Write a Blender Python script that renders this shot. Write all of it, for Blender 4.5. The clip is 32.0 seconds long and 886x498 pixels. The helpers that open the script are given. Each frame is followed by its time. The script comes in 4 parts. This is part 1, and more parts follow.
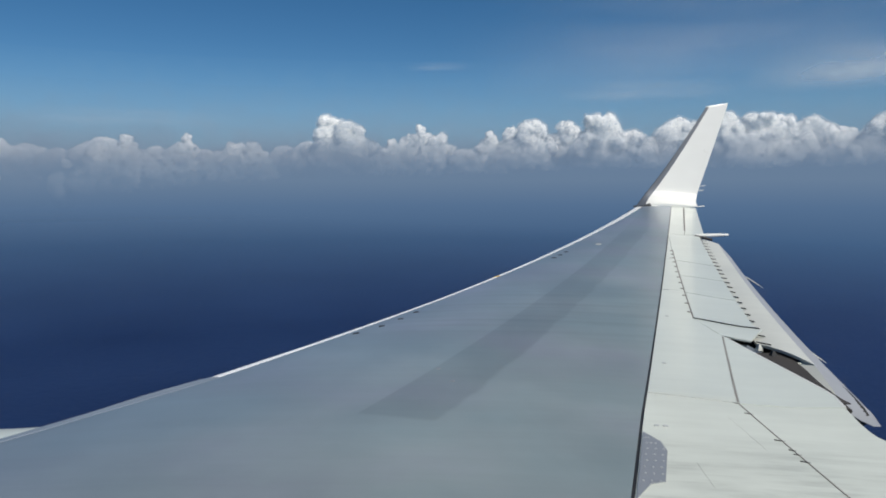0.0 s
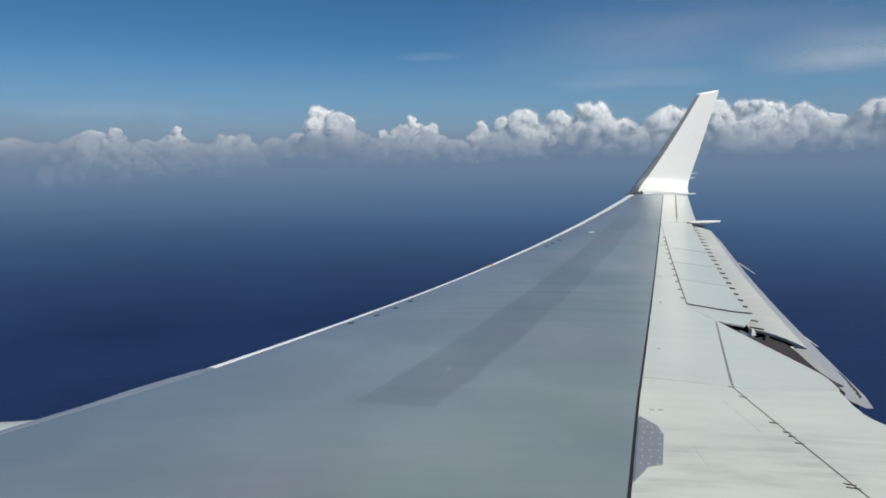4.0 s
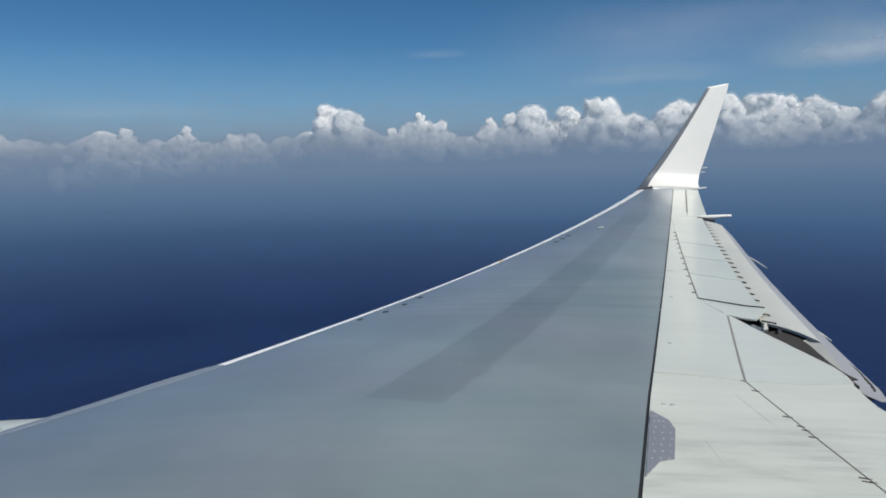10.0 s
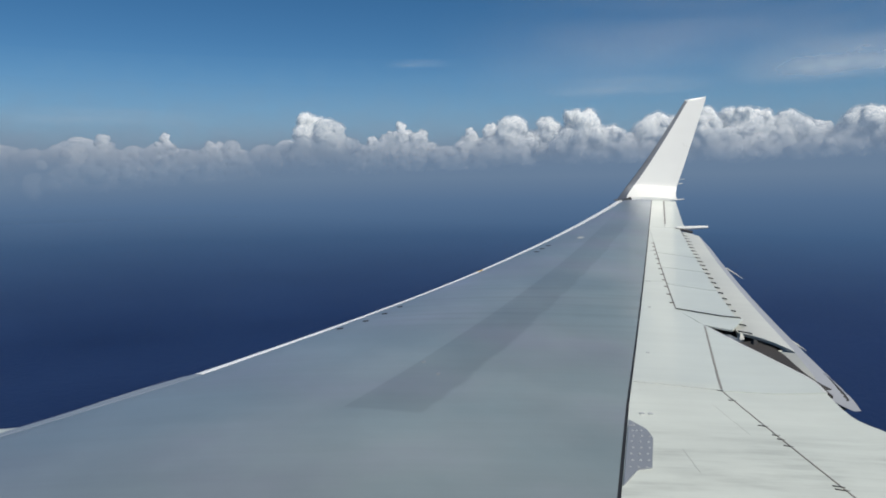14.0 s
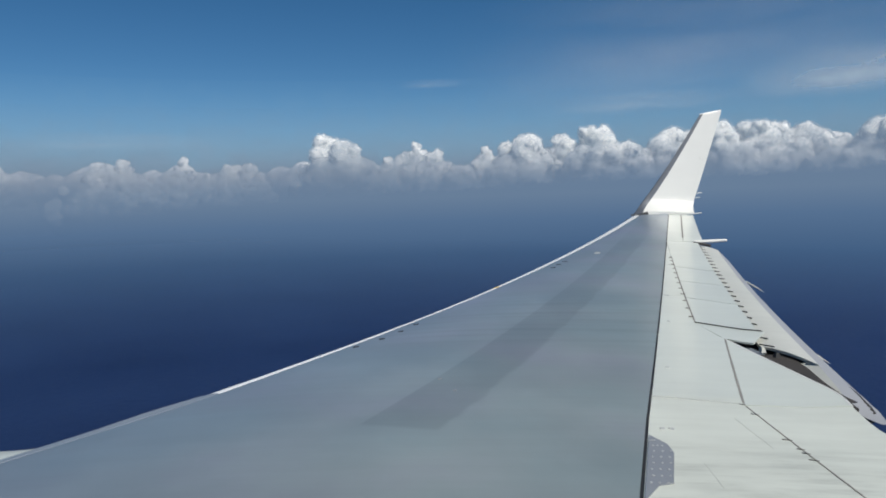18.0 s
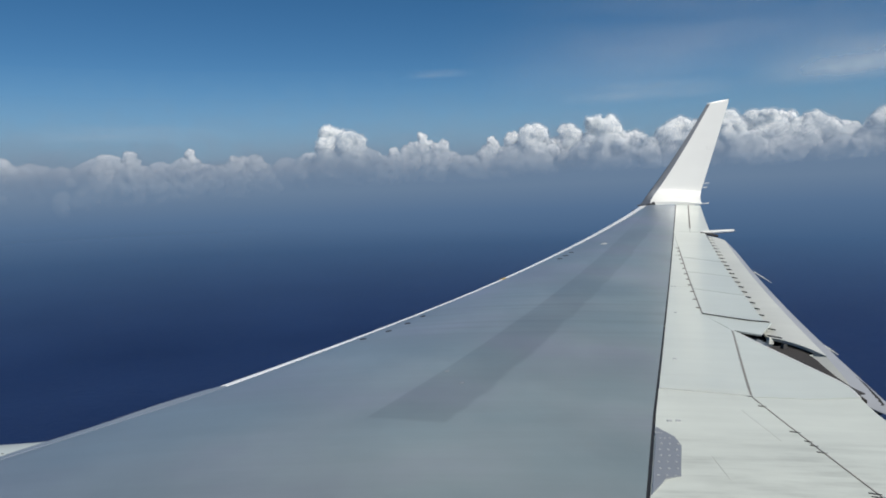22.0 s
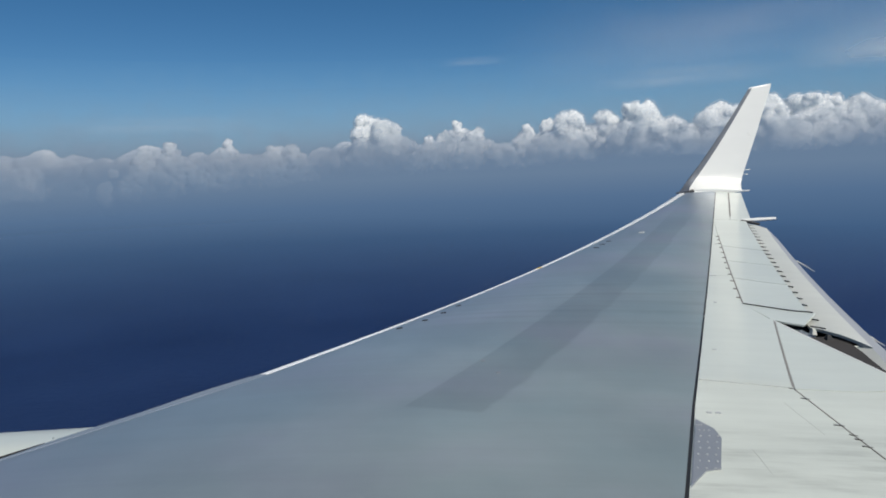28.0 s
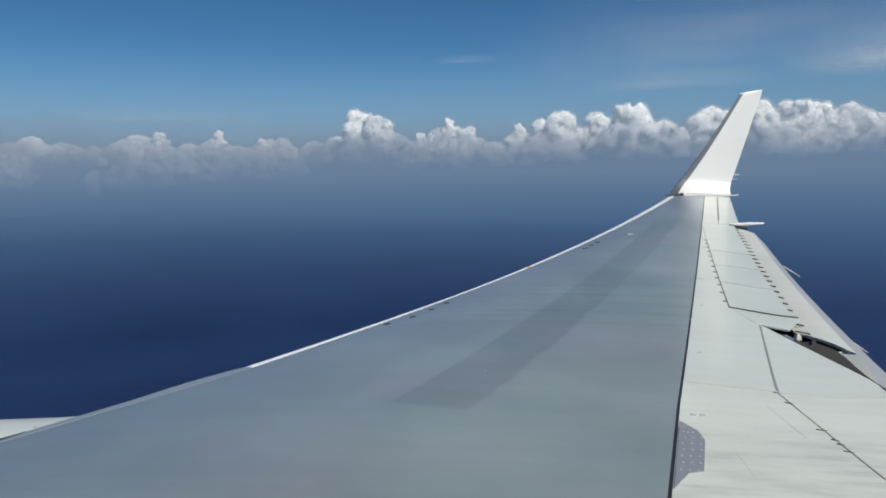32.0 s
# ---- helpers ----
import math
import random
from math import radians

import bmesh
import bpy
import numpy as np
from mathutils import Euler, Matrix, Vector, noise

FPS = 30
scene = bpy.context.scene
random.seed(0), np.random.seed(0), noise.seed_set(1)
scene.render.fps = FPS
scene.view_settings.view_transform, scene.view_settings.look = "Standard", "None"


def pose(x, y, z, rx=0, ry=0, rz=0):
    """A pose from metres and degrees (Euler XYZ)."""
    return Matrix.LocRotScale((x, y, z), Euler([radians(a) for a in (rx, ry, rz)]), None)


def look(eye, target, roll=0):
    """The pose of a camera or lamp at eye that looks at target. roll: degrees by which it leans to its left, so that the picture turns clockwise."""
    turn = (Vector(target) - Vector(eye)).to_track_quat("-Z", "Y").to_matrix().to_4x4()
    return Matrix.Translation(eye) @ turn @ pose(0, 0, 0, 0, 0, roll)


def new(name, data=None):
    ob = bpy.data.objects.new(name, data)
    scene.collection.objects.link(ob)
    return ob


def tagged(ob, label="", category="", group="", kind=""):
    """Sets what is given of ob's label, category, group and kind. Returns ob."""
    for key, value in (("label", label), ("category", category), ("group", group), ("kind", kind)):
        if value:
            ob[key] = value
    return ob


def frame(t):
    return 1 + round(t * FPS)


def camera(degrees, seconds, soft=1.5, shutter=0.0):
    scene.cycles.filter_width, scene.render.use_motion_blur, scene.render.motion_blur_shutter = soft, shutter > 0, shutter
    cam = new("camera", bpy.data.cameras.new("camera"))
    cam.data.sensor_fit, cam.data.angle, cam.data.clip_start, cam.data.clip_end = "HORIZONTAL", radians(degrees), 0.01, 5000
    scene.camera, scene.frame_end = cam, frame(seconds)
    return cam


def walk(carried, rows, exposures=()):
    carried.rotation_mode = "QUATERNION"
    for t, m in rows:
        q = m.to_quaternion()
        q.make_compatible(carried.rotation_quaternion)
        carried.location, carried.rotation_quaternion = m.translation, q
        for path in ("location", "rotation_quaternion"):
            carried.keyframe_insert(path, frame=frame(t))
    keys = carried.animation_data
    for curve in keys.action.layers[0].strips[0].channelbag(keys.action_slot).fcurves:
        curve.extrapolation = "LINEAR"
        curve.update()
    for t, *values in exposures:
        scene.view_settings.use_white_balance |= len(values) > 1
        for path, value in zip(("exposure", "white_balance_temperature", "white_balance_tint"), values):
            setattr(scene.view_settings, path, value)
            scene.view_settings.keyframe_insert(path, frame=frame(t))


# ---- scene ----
# the camera at the cabin window, held by hand
cam = camera(63.1, 32.0, soft=1.8)
# the aircraft, and the camera in it, fly slightly banked and nose-up over the level sea
TRIM = pose(0, 0, 0, 0.6, 1.2, 0)
walk(cam, [
    (0, TRIM @ pose(-0.005, 1.780, 1.349, 84.10, -1.00, -1.80)),
    (0.5, TRIM @ pose(-0.017, 1.766, 1.351, 83.77, -1.46, -2.34)),
    (1, TRIM @ pose(-0.011, 1.785, 1.339, 83.27, -1.62, -2.56)),
    (1.5, TRIM @ pose(-0.021, 1.764, 1.349, 81.82, -1.75, -2.87)),
    (2, TRIM @ pose(-0.017, 1.768, 1.342, 81.89, -0.52, -3.36)),
    (2.5, TRIM @ pose(-0.024, 1.777, 1.345, 82.37, -0.96, -4.01)),
    (3, TRIM @ pose(-0.020, 1.769, 1.350, 83.06, -0.82, -3.20)),
    (3.5, TRIM @ pose(-0.025, 1.777, 1.343, 83.16, -0.94, -2.86)),
    (4, TRIM @ pose(-0.018, 1.778, 1.336, 83.36, -0.44, -2.47)),
    (4.5, TRIM @ pose(-0.014, 1.788, 1.322, 83.61, -0.39, -2.12)),
    (6.5, TRIM @ pose(-0.012, 1.791, 1.320, 83.47, -0.13, -2.04)),
    (7, TRIM @ pose(-0.015, 1.798, 1.319, 83.36, -0.37, -1.99)),
    (7.5, TRIM @ pose(-0.018, 1.797, 1.318, 83.54, -0.50, -1.87)),
    (8, TRIM @ pose(-0.012, 1.802, 1.320, 84.31, 0.04, -1.77)),
    (8.5, TRIM @ pose(-0.014, 1.789, 1.321, 84.25, 0.15, -1.52)),
    (9, TRIM @ pose(-0.008, 1.794, 1.321, 83.53, 0.10, -1.61)),
    (9.5, TRIM @ pose(-0.017, 1.799, 1.321, 83.15, -0.27, -1.83)),
    (10, TRIM @ pose(-0.011, 1.796, 1.322, 83.15, 0.11, -1.77)),
    (10.5, TRIM @ pose(-0.020, 1.793, 1.332, 83.11, 0.15, -1.63)),
    (11, TRIM @ pose(-0.016, 1.796, 1.329, 83.20, 0.26, -1.65)),
    (11.5, TRIM @ pose(-0.016, 1.801, 1.323, 83.46, 0.10, -1.82)),
    (12, TRIM @ pose(-0.013, 1.798, 1.324, 83.58, 0.34, -1.73)),
    (12.5, TRIM @ pose(-0.005, 1.798, 1.320, 83.64, -0.06, -1.55)),
    (13, TRIM @ pose(-0.013, 1.796, 1.322, 83.25, -0.55, -1.52)),
    (13.5, TRIM @ pose(-0.014, 1.798, 1.328, 83.48, 0.46, -1.62)),
    (14, TRIM @ pose(-0.015, 1.785, 1.324, 83.89, -0.40, -3.31)),
    (14.5, TRIM @ pose(-0.010, 1.795, 1.321, 84.37, -0.74, -4.12)),
    (16.5, TRIM @ pose(-0.003, 1.810, 1.303, 85.37, 1.38, -2.15)),
    (17, TRIM @ pose(-0.006, 1.801, 1.301, 85.26, 0.79, -1.96)),
    (17.5, TRIM @ pose(0.000, 1.807, 1.300, 85.27, 0.48, -1.94)),
    (18, TRIM @ pose(-0.002, 1.799, 1.306, 85.38, 0.60, -2.06)),
    (18.5, TRIM @ pose(-0.001, 1.802, 1.305, 84.67, 0.84, -2.38)),
    (19, TRIM @ pose(-0.002, 1.795, 1.309, 84.29, 1.31, -2.51)),
    (19.5, TRIM @ pose(-0.006, 1.792, 1.314, 83.94, 1.42, -3.37)),
    (20, TRIM @ pose(-0.004, 1.798, 1.312, 84.42, 1.51, -3.21)),
    (20.5, TRIM @ pose(-0.003, 1.795, 1.311, 84.94, 1.28, -2.83)),
    (21, TRIM @ pose(-0.010, 1.796, 1.318, 84.59, 1.08, -2.17)),
    (21.5, TRIM @ pose(-0.007, 1.803, 1.310, 84.49, 0.73, -1.95)),
    (22, TRIM @ pose(-0.003, 1.801, 1.317, 84.64, 0.84, -1.58)),
    (22.5, TRIM @ pose(-0.005, 1.801, 1.323, 85.73, 0.26, -1.33)),
    (23, TRIM @ pose(-0.007, 1.796, 1.323, 86.64, 1.29, -1.35)),
    (23.5, TRIM @ pose(-0.008, 1.803, 1.321, 86.79, 0.95, -1.57)),
    (24, TRIM @ pose(-0.014, 1.809, 1.326, 85.91, 0.84, -0.66)),
    (24.5, TRIM @ pose(-0.015, 1.809, 1.326, 85.54, 0.66, -0.37)),
    (25, TRIM @ pose(-0.015, 1.807, 1.327, 85.25, 0.76, 0.08)),
    (25.5, TRIM @ pose(-0.008, 1.805, 1.320, 85.36, 0.78, 0.33)),
    (26, TRIM @ pose(-0.006, 1.806, 1.320, 85.34, 1.09, 0.25)),
    (26.5, TRIM @ pose(-0.006, 1.801, 1.325, 84.64, 1.56, 0.88)),
    (28.5, TRIM @ pose(-0.011, 1.798, 1.328, 83.75, 1.21, 1.20)),
    (29, TRIM @ pose(-0.013, 1.801, 1.332, 83.75, 1.36, 1.19)),
    (29.5, TRIM @ pose(-0.011, 1.806, 1.328, 83.70, 1.25, 1.32)),
    (30, TRIM @ pose(-0.012, 1.799, 1.330, 82.90, 0.69, 1.97)),
    (30.5, TRIM @ pose(-0.009, 1.796, 1.326, 82.93, 0.69, 0.73)),
    (31, TRIM @ pose(-0.011, 1.802, 1.326, 83.24, 0.54, 0.25)),
    (31.5, TRIM @ pose(-0.017, 1.792, 1.330, 83.16, 0.13, 0.35)),
    (32, TRIM @ pose(-0.011, 1.802, 1.323, 83.55, -0.24, 0.47)),
], exposures=[(0, 0.0), (32, 0.0)])

# ---- light ----
SUN_DIR = Vector((0.38, -0.54, 0.75)).normalized()
world = bpy.data.worlds.new("sky")
scene.world = world
world.use_nodes = True
wn = world.node_tree
wn.nodes.clear()
sky = wn.nodes.new("ShaderNodeTexSky")
sky.sky_type = "NISHITA"
sky.sun_disc = False
sky.sun_elevation = math.asin(SUN_DIR.z)
sky.sun_rotation = math.atan2(SUN_DIR.x, SUN_DIR.y)
sky.altitude = 3000
sky.air_density = 1.0
sky.dust_density = 0.1
sky.ozone_density = 3.0
bg = wn.nodes.new("ShaderNodeBackground")
bg.inputs["Strength"].default_value = 0.068
wo = wn.nodes.new("ShaderNodeOutputWorld")
vivid = wn.nodes.new("ShaderNodeHueSaturation")
vivid.inputs["Hue"].default_value = 0.495
vivid.inputs["Saturation"].default_value = 1.26
wn.links.new(sky.outputs[0], vivid.inputs["Color"])
wn.links.new(vivid.outputs[0], bg.inputs["Color"])
wn.links.new(bg.outputs[0], wo.inputs["Surface"])

sun_data = bpy.data.lights.new("sun", "SUN")
sun_data.energy = 4.45
sun_data.angle = radians(0.53)
sun_data.color = (1.0, 0.945, 0.85)
sun = new("sun", sun_data)
sun.matrix_world = look(SUN_DIR * 60, (0, 0, 0))

# ---- materials ----
def mat(name):
    m = bpy.data.materials.new(name)
    m.use_nodes = True
    t = m.node_tree
    b = t.nodes["Principled BSDF"]
    return m, t, b


def node(t, kind, **values):
    n = t.nodes.new(kind)
    for key, value in values.items():
        if key == "op":
            n.operation = value
        else:
            n.inputs[key].default_value = value
    return n


def coords(t, scale):
    tc = t.nodes.new("ShaderNodeTexCoord")
    mp = node(t, "ShaderNodeMapping", Scale=scale)
    t.links.new(tc.outputs["Object"], mp.inputs["Vector"])
    return mp.outputs[0]


def ramp(t, fac, stops):
    r = t.nodes.new("ShaderNodeValToRGB")
    e = r.color_ramp.elements
    while len(e) < len(stops):
        e.new(0.5)
    for el, (p, c) in zip(e, stops):
        el.position = p
        el.color = (*c, 1) if len(c) == 3 else c
    t.links.new(fac, r.inputs[0])
    return r.outputs[0]


def paint(name, col, rough, metallic=0.0, stain=0.12, streak=0.1, coat=0.0, bump=0.02, spec=0.5):
    """Aircraft paint: broad stains, fine grain, and streaks drawn aft by the air."""
    m, t, b = mat(name)
    big = node(t, "ShaderNodeTexNoise", Scale=1.1, Detail=6.0, Roughness=0.6)
    t.links.new(coords(t, (1, 1, 1)), big.inputs["Vector"])
    st = node(t, "ShaderNodeTexNoise", Scale=1.0, Detail=5.0, Roughness=0.65)
    t.links.new(coords(t, (0.6, 9, 3)), st.inputs["Vector"])
    fine = node(t, "ShaderNodeTexNoise", Scale=60.0, Detail=3.0)
    t.links.new(coords(t, (1, 1, 1)), fine.inputs["Vector"])
    v1 = node(t, "ShaderNodeMapRange")
    v1.inputs[1].default_value, v1.inputs[2].default_value = 0.3, 0.72
    v1.inputs[3].default_value, v1.inputs[4].default_value = 1 - stain, 1 + stain
    t.links.new(big.outputs[0], v1.inputs[0])
    v2 = node(t, "ShaderNodeMapRange")
    v2.inputs[1].default_value, v2.inputs[2].default_value = 0.3, 0.7
    v2.inputs[3].default_value, v2.inputs[4].default_value = 1 - streak, 1 + streak * 0.5
    t.links.new(st.outputs[0], v2.inputs[0])
    mul = node(t, "ShaderNodeMath", op="MULTIPLY")
    t.links.new(v1.outputs[0], mul.inputs[0])
    t.links.new(v2.outputs[0], mul.inputs[1])
    mix = t.nodes.new("ShaderNodeVectorMath")
    mix.operation = "SCALE"
    mix.inputs[0].default_value = col
    t.links.new(mul.outputs[0], mix.inputs["Scale"])
    t.links.new(mix.outputs[0], b.inputs["Base Color"])
    rr = node(t, "ShaderNodeMapRange")
    rr.inputs[3].default_value, rr.inputs[4].default_value = rough * 0.8, min(1, rough * 1.25)
    t.links.new(big.outputs[0], rr.inputs[0])
    t.links.new(rr.outputs[0], b.inputs["Roughness"])
    b.inputs["Metallic"].default_value = metallic
    b.inputs["Specular IOR Level"].default_value = spec
    b.inputs["Coat Weight"].default_value = coat
    b.inputs["Coat Roughness"].default_value = 0.12
    bp = node(t, "ShaderNodeBump", Strength=bump, Distance=0.01)
    t.links.new(fine.outputs[0], bp.inputs["Height"])
    t.links.new(bp.outputs[0], b.inputs["Normal"])
    return m


def smooth_step(t, value, lo, hi, a=0.0, b=1.0):
    n = node(t, "ShaderNodeMapRange")
    n.interpolation_type = "SMOOTHSTEP"
    n.inputs[1].default_value, n.inputs[2].default_value = lo, hi
    n.inputs[3].default_value, n.inputs[4].default_value = a, b
    t.links.new(value, n.inputs[0])
    return n.outputs[0]


def times(t, *values):
    out = values[0]
    for v in values[1:]:
        n = node(t, "ShaderNodeMath", op="MULTIPLY")
        t.links.new(out, n.inputs[0])
        t.links.new(v, n.inputs[1])
        out = n.outputs[0]
    return out


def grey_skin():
    """The grey coating with its aged, darker spanwise band, patches of streaks and painted chordwise light."""
    m = paint("grey_wing_coating", (0.272, 0.316, 0.336), 0.34, metallic=0.3, stain=0.10, streak=0.05)
    t = m.node_tree
    b = t.nodes["Principled BSDF"]
    old = b.inputs["Base Color"].links[0].from_socket
    tc = t.nodes.new("ShaderNodeTexCoord")
    sep = t.nodes.new("ShaderNodeSeparateXYZ")
    t.links.new(tc.outputs["Object"], sep.inputs[0])
    nz = node(t, "ShaderNodeTexNoise", Scale=2.3, Detail=4.0)
    t.links.new(coords(t, (1, 1, 1)), nz.inputs["Vector"])
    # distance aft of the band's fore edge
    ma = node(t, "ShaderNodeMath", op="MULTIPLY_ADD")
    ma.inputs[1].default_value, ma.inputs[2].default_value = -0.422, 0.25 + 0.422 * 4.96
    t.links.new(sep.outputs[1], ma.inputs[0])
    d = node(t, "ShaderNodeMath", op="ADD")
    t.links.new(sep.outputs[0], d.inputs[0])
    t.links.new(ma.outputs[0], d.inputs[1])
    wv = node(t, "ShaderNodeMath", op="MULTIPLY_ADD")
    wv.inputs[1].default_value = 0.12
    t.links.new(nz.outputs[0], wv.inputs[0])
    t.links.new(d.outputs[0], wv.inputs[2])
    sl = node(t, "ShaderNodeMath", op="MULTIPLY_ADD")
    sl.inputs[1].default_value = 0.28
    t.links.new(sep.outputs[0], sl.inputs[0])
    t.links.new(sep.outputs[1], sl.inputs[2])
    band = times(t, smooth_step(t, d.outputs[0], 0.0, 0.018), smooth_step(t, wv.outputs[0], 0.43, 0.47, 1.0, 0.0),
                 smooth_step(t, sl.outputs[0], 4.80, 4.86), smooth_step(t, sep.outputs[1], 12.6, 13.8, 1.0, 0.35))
    # streaks drawn aft at one stretch of the span, beside the band
    st = node(t, "ShaderNodeTexNoise", Scale=1.0, Detail=4.0, Roughness=0.6)
    t.links.new(coords(t, (0.5, 10, 2)), st.inputs["Vector"])
    where = times(t, smooth_step(t, sep.outputs[1], 6.4, 7.0), smooth_step(t, sep.outputs[1], 7.9, 9.2, 1.0, 0.0), smooth_step(t, st.outputs[0], 0.46, 0.62))
    # a paler drawn-out smudge near the root
    lo = node(t, "ShaderNodeTexNoise", Scale=0.55, Detail=5.0, Roughness=0.6)
    t.links.new(coords(t, (1, 0.6, 1)), lo.inputs["Vector"])
    pale = smooth_step(t, lo.outputs[0], 0.42, 0.60, 0.95, 1.07)
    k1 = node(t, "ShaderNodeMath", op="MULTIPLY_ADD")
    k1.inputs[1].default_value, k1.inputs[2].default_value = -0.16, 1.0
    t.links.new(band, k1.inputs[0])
    k2 = node(t, "ShaderNodeMath", op="MULTIPLY_ADD")
    k2.inputs[1].default_value, k2.inputs[2].default_value = -0.12, 1.0
    t.links.new(where, k2.inputs[0])
    sc = t.nodes.new("ShaderNodeVectorMath")
    sc.operation = "SCALE"
    # faint drift of hue, greenish to violet
    hue = node(t, "ShaderNodeTexNoise", Scale=0.9, Detail=5.0)
    t.links.new(coords(t, (1, 1, 1)), hue.inputs["Vector"])
    tone = ramp(t, hue.outputs[0], [(0.36, (0.94, 1.005, 1.01)), (0.5, (0.985, 1.0, 1.0)), (0.66, (1.045, 0.985, 1.05))])
    tinted = t.nodes.new("ShaderNodeVectorMath")
    tinted.operation = "MULTIPLY"
    t.links.new(old, tinted.inputs[0])
    t.links.new(tone, tinted.inputs[1])
    # light across the chord put into colour: bluer grey fore, lighter, greener grey aft
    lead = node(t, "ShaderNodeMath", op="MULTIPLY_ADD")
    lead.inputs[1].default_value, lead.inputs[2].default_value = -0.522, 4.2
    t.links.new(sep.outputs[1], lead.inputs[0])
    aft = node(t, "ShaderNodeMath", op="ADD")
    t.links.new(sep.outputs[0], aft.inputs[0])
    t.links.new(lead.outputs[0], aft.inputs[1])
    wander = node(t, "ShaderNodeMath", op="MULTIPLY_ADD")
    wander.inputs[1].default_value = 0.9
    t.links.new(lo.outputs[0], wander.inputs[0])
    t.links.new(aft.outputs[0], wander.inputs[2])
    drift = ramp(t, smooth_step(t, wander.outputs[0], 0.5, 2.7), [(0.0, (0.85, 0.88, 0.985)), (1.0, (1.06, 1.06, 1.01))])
    chord_light = t.nodes.new("ShaderNodeVectorMath")
    chord_light.operation = "MULTIPLY"
    t.links.new(tinted.outputs[0], chord_light.inputs[0])
    t.links.new(drift, chord_light.inputs[1])
    t.links.new(chord_light.outputs[0], sc.inputs[0])
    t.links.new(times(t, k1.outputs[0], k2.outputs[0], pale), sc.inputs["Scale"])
    t.links.new(sc.outputs[0], b.inputs["Base Color"])
    return m


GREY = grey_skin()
GREY_PLATE = paint("grey_plate", (0.255, 0.278, 0.31), 0.4, metallic=0.2, stain=0.06, streak=0.02)
WHITE = paint("white_wing_paint", (0.592, 0.634, 0.585), 0.33, stain=0.06, streak=0.045, coat=0.25)


def worn_white():
    """White paint with grey grime drawn aft over the walked-on stretch."""
    m = paint("worn_white_paint", (0.585, 0.624, 0.574), 0.4, stain=0.09, streak=0.06, coat=0.1)
    t = m.node_tree
    b = t.nodes["Principled BSDF"]
    old = b.inputs["Base Color"].links[0].from_socket
    tc = t.nodes.new("ShaderNodeTexCoord")
    sep = t.nodes.new("ShaderNodeSeparateXYZ")
    t.links.new(tc.outputs["Object"], sep.inputs[0])
    st = node(t, "ShaderNodeTexNoise", Scale=1.0, Detail=7.0, Roughness=0.68)
    t.links.new(coords(t, (2.2, 17, 3)), st.inputs["Vector"])
    pt = node(t, "ShaderNodeTexNoise", Scale=1.0, Detail=4.0, Roughness=0.6)
    t.links.new(coords(t, (1.6, 4.2, 1)), pt.inputs["Vector"])
    dirt = times(t, smooth_step(t, st.outputs[0], 0.34, 0.72), smooth_step(t, pt.outputs[0], 0.34, 0.60), smooth_step(t, sep.outputs[1], 4.35, 4.85, 1.0, 0.12))
    k = node(t, "ShaderNodeMath", op="MULTIPLY_ADD")
    k.inputs[1].default_value, k.inputs[2].default_value = -0.30, 1.0
    t.links.new(dirt, k.inputs[0])
    sc = t.nodes.new("ShaderNodeVectorMath")
    sc.operation = "SCALE"
    t.links.new(old, sc.inputs[0])
    t.links.new(k.outputs[0], sc.inputs["Scale"])
    t.links.new(sc.outputs[0], b.inputs["Base Color"])
    return m


WHITE_WORN = worn_white()
WHITE_GLOSS = paint("white_winglet_paint", (0.735, 0.745, 0.715), 0.28, stain=0.02, streak=0.02, coat=0.15)
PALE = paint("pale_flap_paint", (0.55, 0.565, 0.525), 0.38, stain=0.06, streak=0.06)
# darker copy of the flap paint; the aft section's shade is in the colour
LILAC = paint("flap_shade_grey", (0.325, 0.335, 0.355), 0.4, stain=0.05, streak=0.05)
# near-black brown that puts the cove's recess shade into the colour
CAVITY = paint("recess_shade_brown", (0.036, 0.033, 0.031), 0.8, stain=0.3, streak=0.1)
METAL = paint("bare_metal", (0.90, 0.91, 0.91), 0.34, metallic=0.15, stain=0.05, streak=0.04)
# base colour holds the dark sea's reflection on the winglet's edge
METAL_DULL = paint("dark_reflection_metal", (0.10, 0.115, 0.14), 0.5, metallic=0.3, stain=0.08, streak=0.04)
DARK = paint("dark_cavity", (0.03, 0.032, 0.035), 0.7, stain=0.25, streak=0.1)
SEAL_GREY = paint("grey_hinge_seal", (0.27, 0.26, 0.245), 0.6, stain=0.2, streak=0.1)
RUBBER = paint("black_seal", (0.018, 0.018, 0.02), 0.6, stain=0.2, streak=0.05)
GRIME = paint("brown_grime", (0.20, 0.185, 0.17), 0.7, stain=0.3, streak=0.2)
HAIRLINE = paint("hairline_joint", (0.555, 0.572, 0.54), 0.5, stain=0.1)
FAINT = paint("faint_joint", (0.45, 0.47, 0.47), 0.5, stain=0.1)
EDGE = paint("pale_grey_edge", (0.225, 0.265, 0.32), 0.35, metallic=0.2, stain=0.06, streak=0.03)
PLATE_RIVET = paint("plate_rivet", (0.40, 0.42, 0.44), 0.45, stain=0.1)
CORE = paint("grey_green_structure", (0.09, 0.092, 0.085), 0.7, stain=0.25, streak=0.1)
YELLOW = paint("yellow_mark", (0.65, 0.42, 0.03), 0.5, stain=0.1)

# ---- wing geometry: x aft, y outboard, z off the wing's plane ----
AIR = TRIM @ Matrix(((0.999944, -0.000000, -0.010623, 0), (-0.000445, 0.999121, -0.041921, 0), (0.010613, 0.041923, 0.999064, 0), (0, 0, 0, 1)))


def z_span(y):
    return -0.19 + (0.0045 if y > 10.2 else 0.006) * (y - 10.2) ** 2


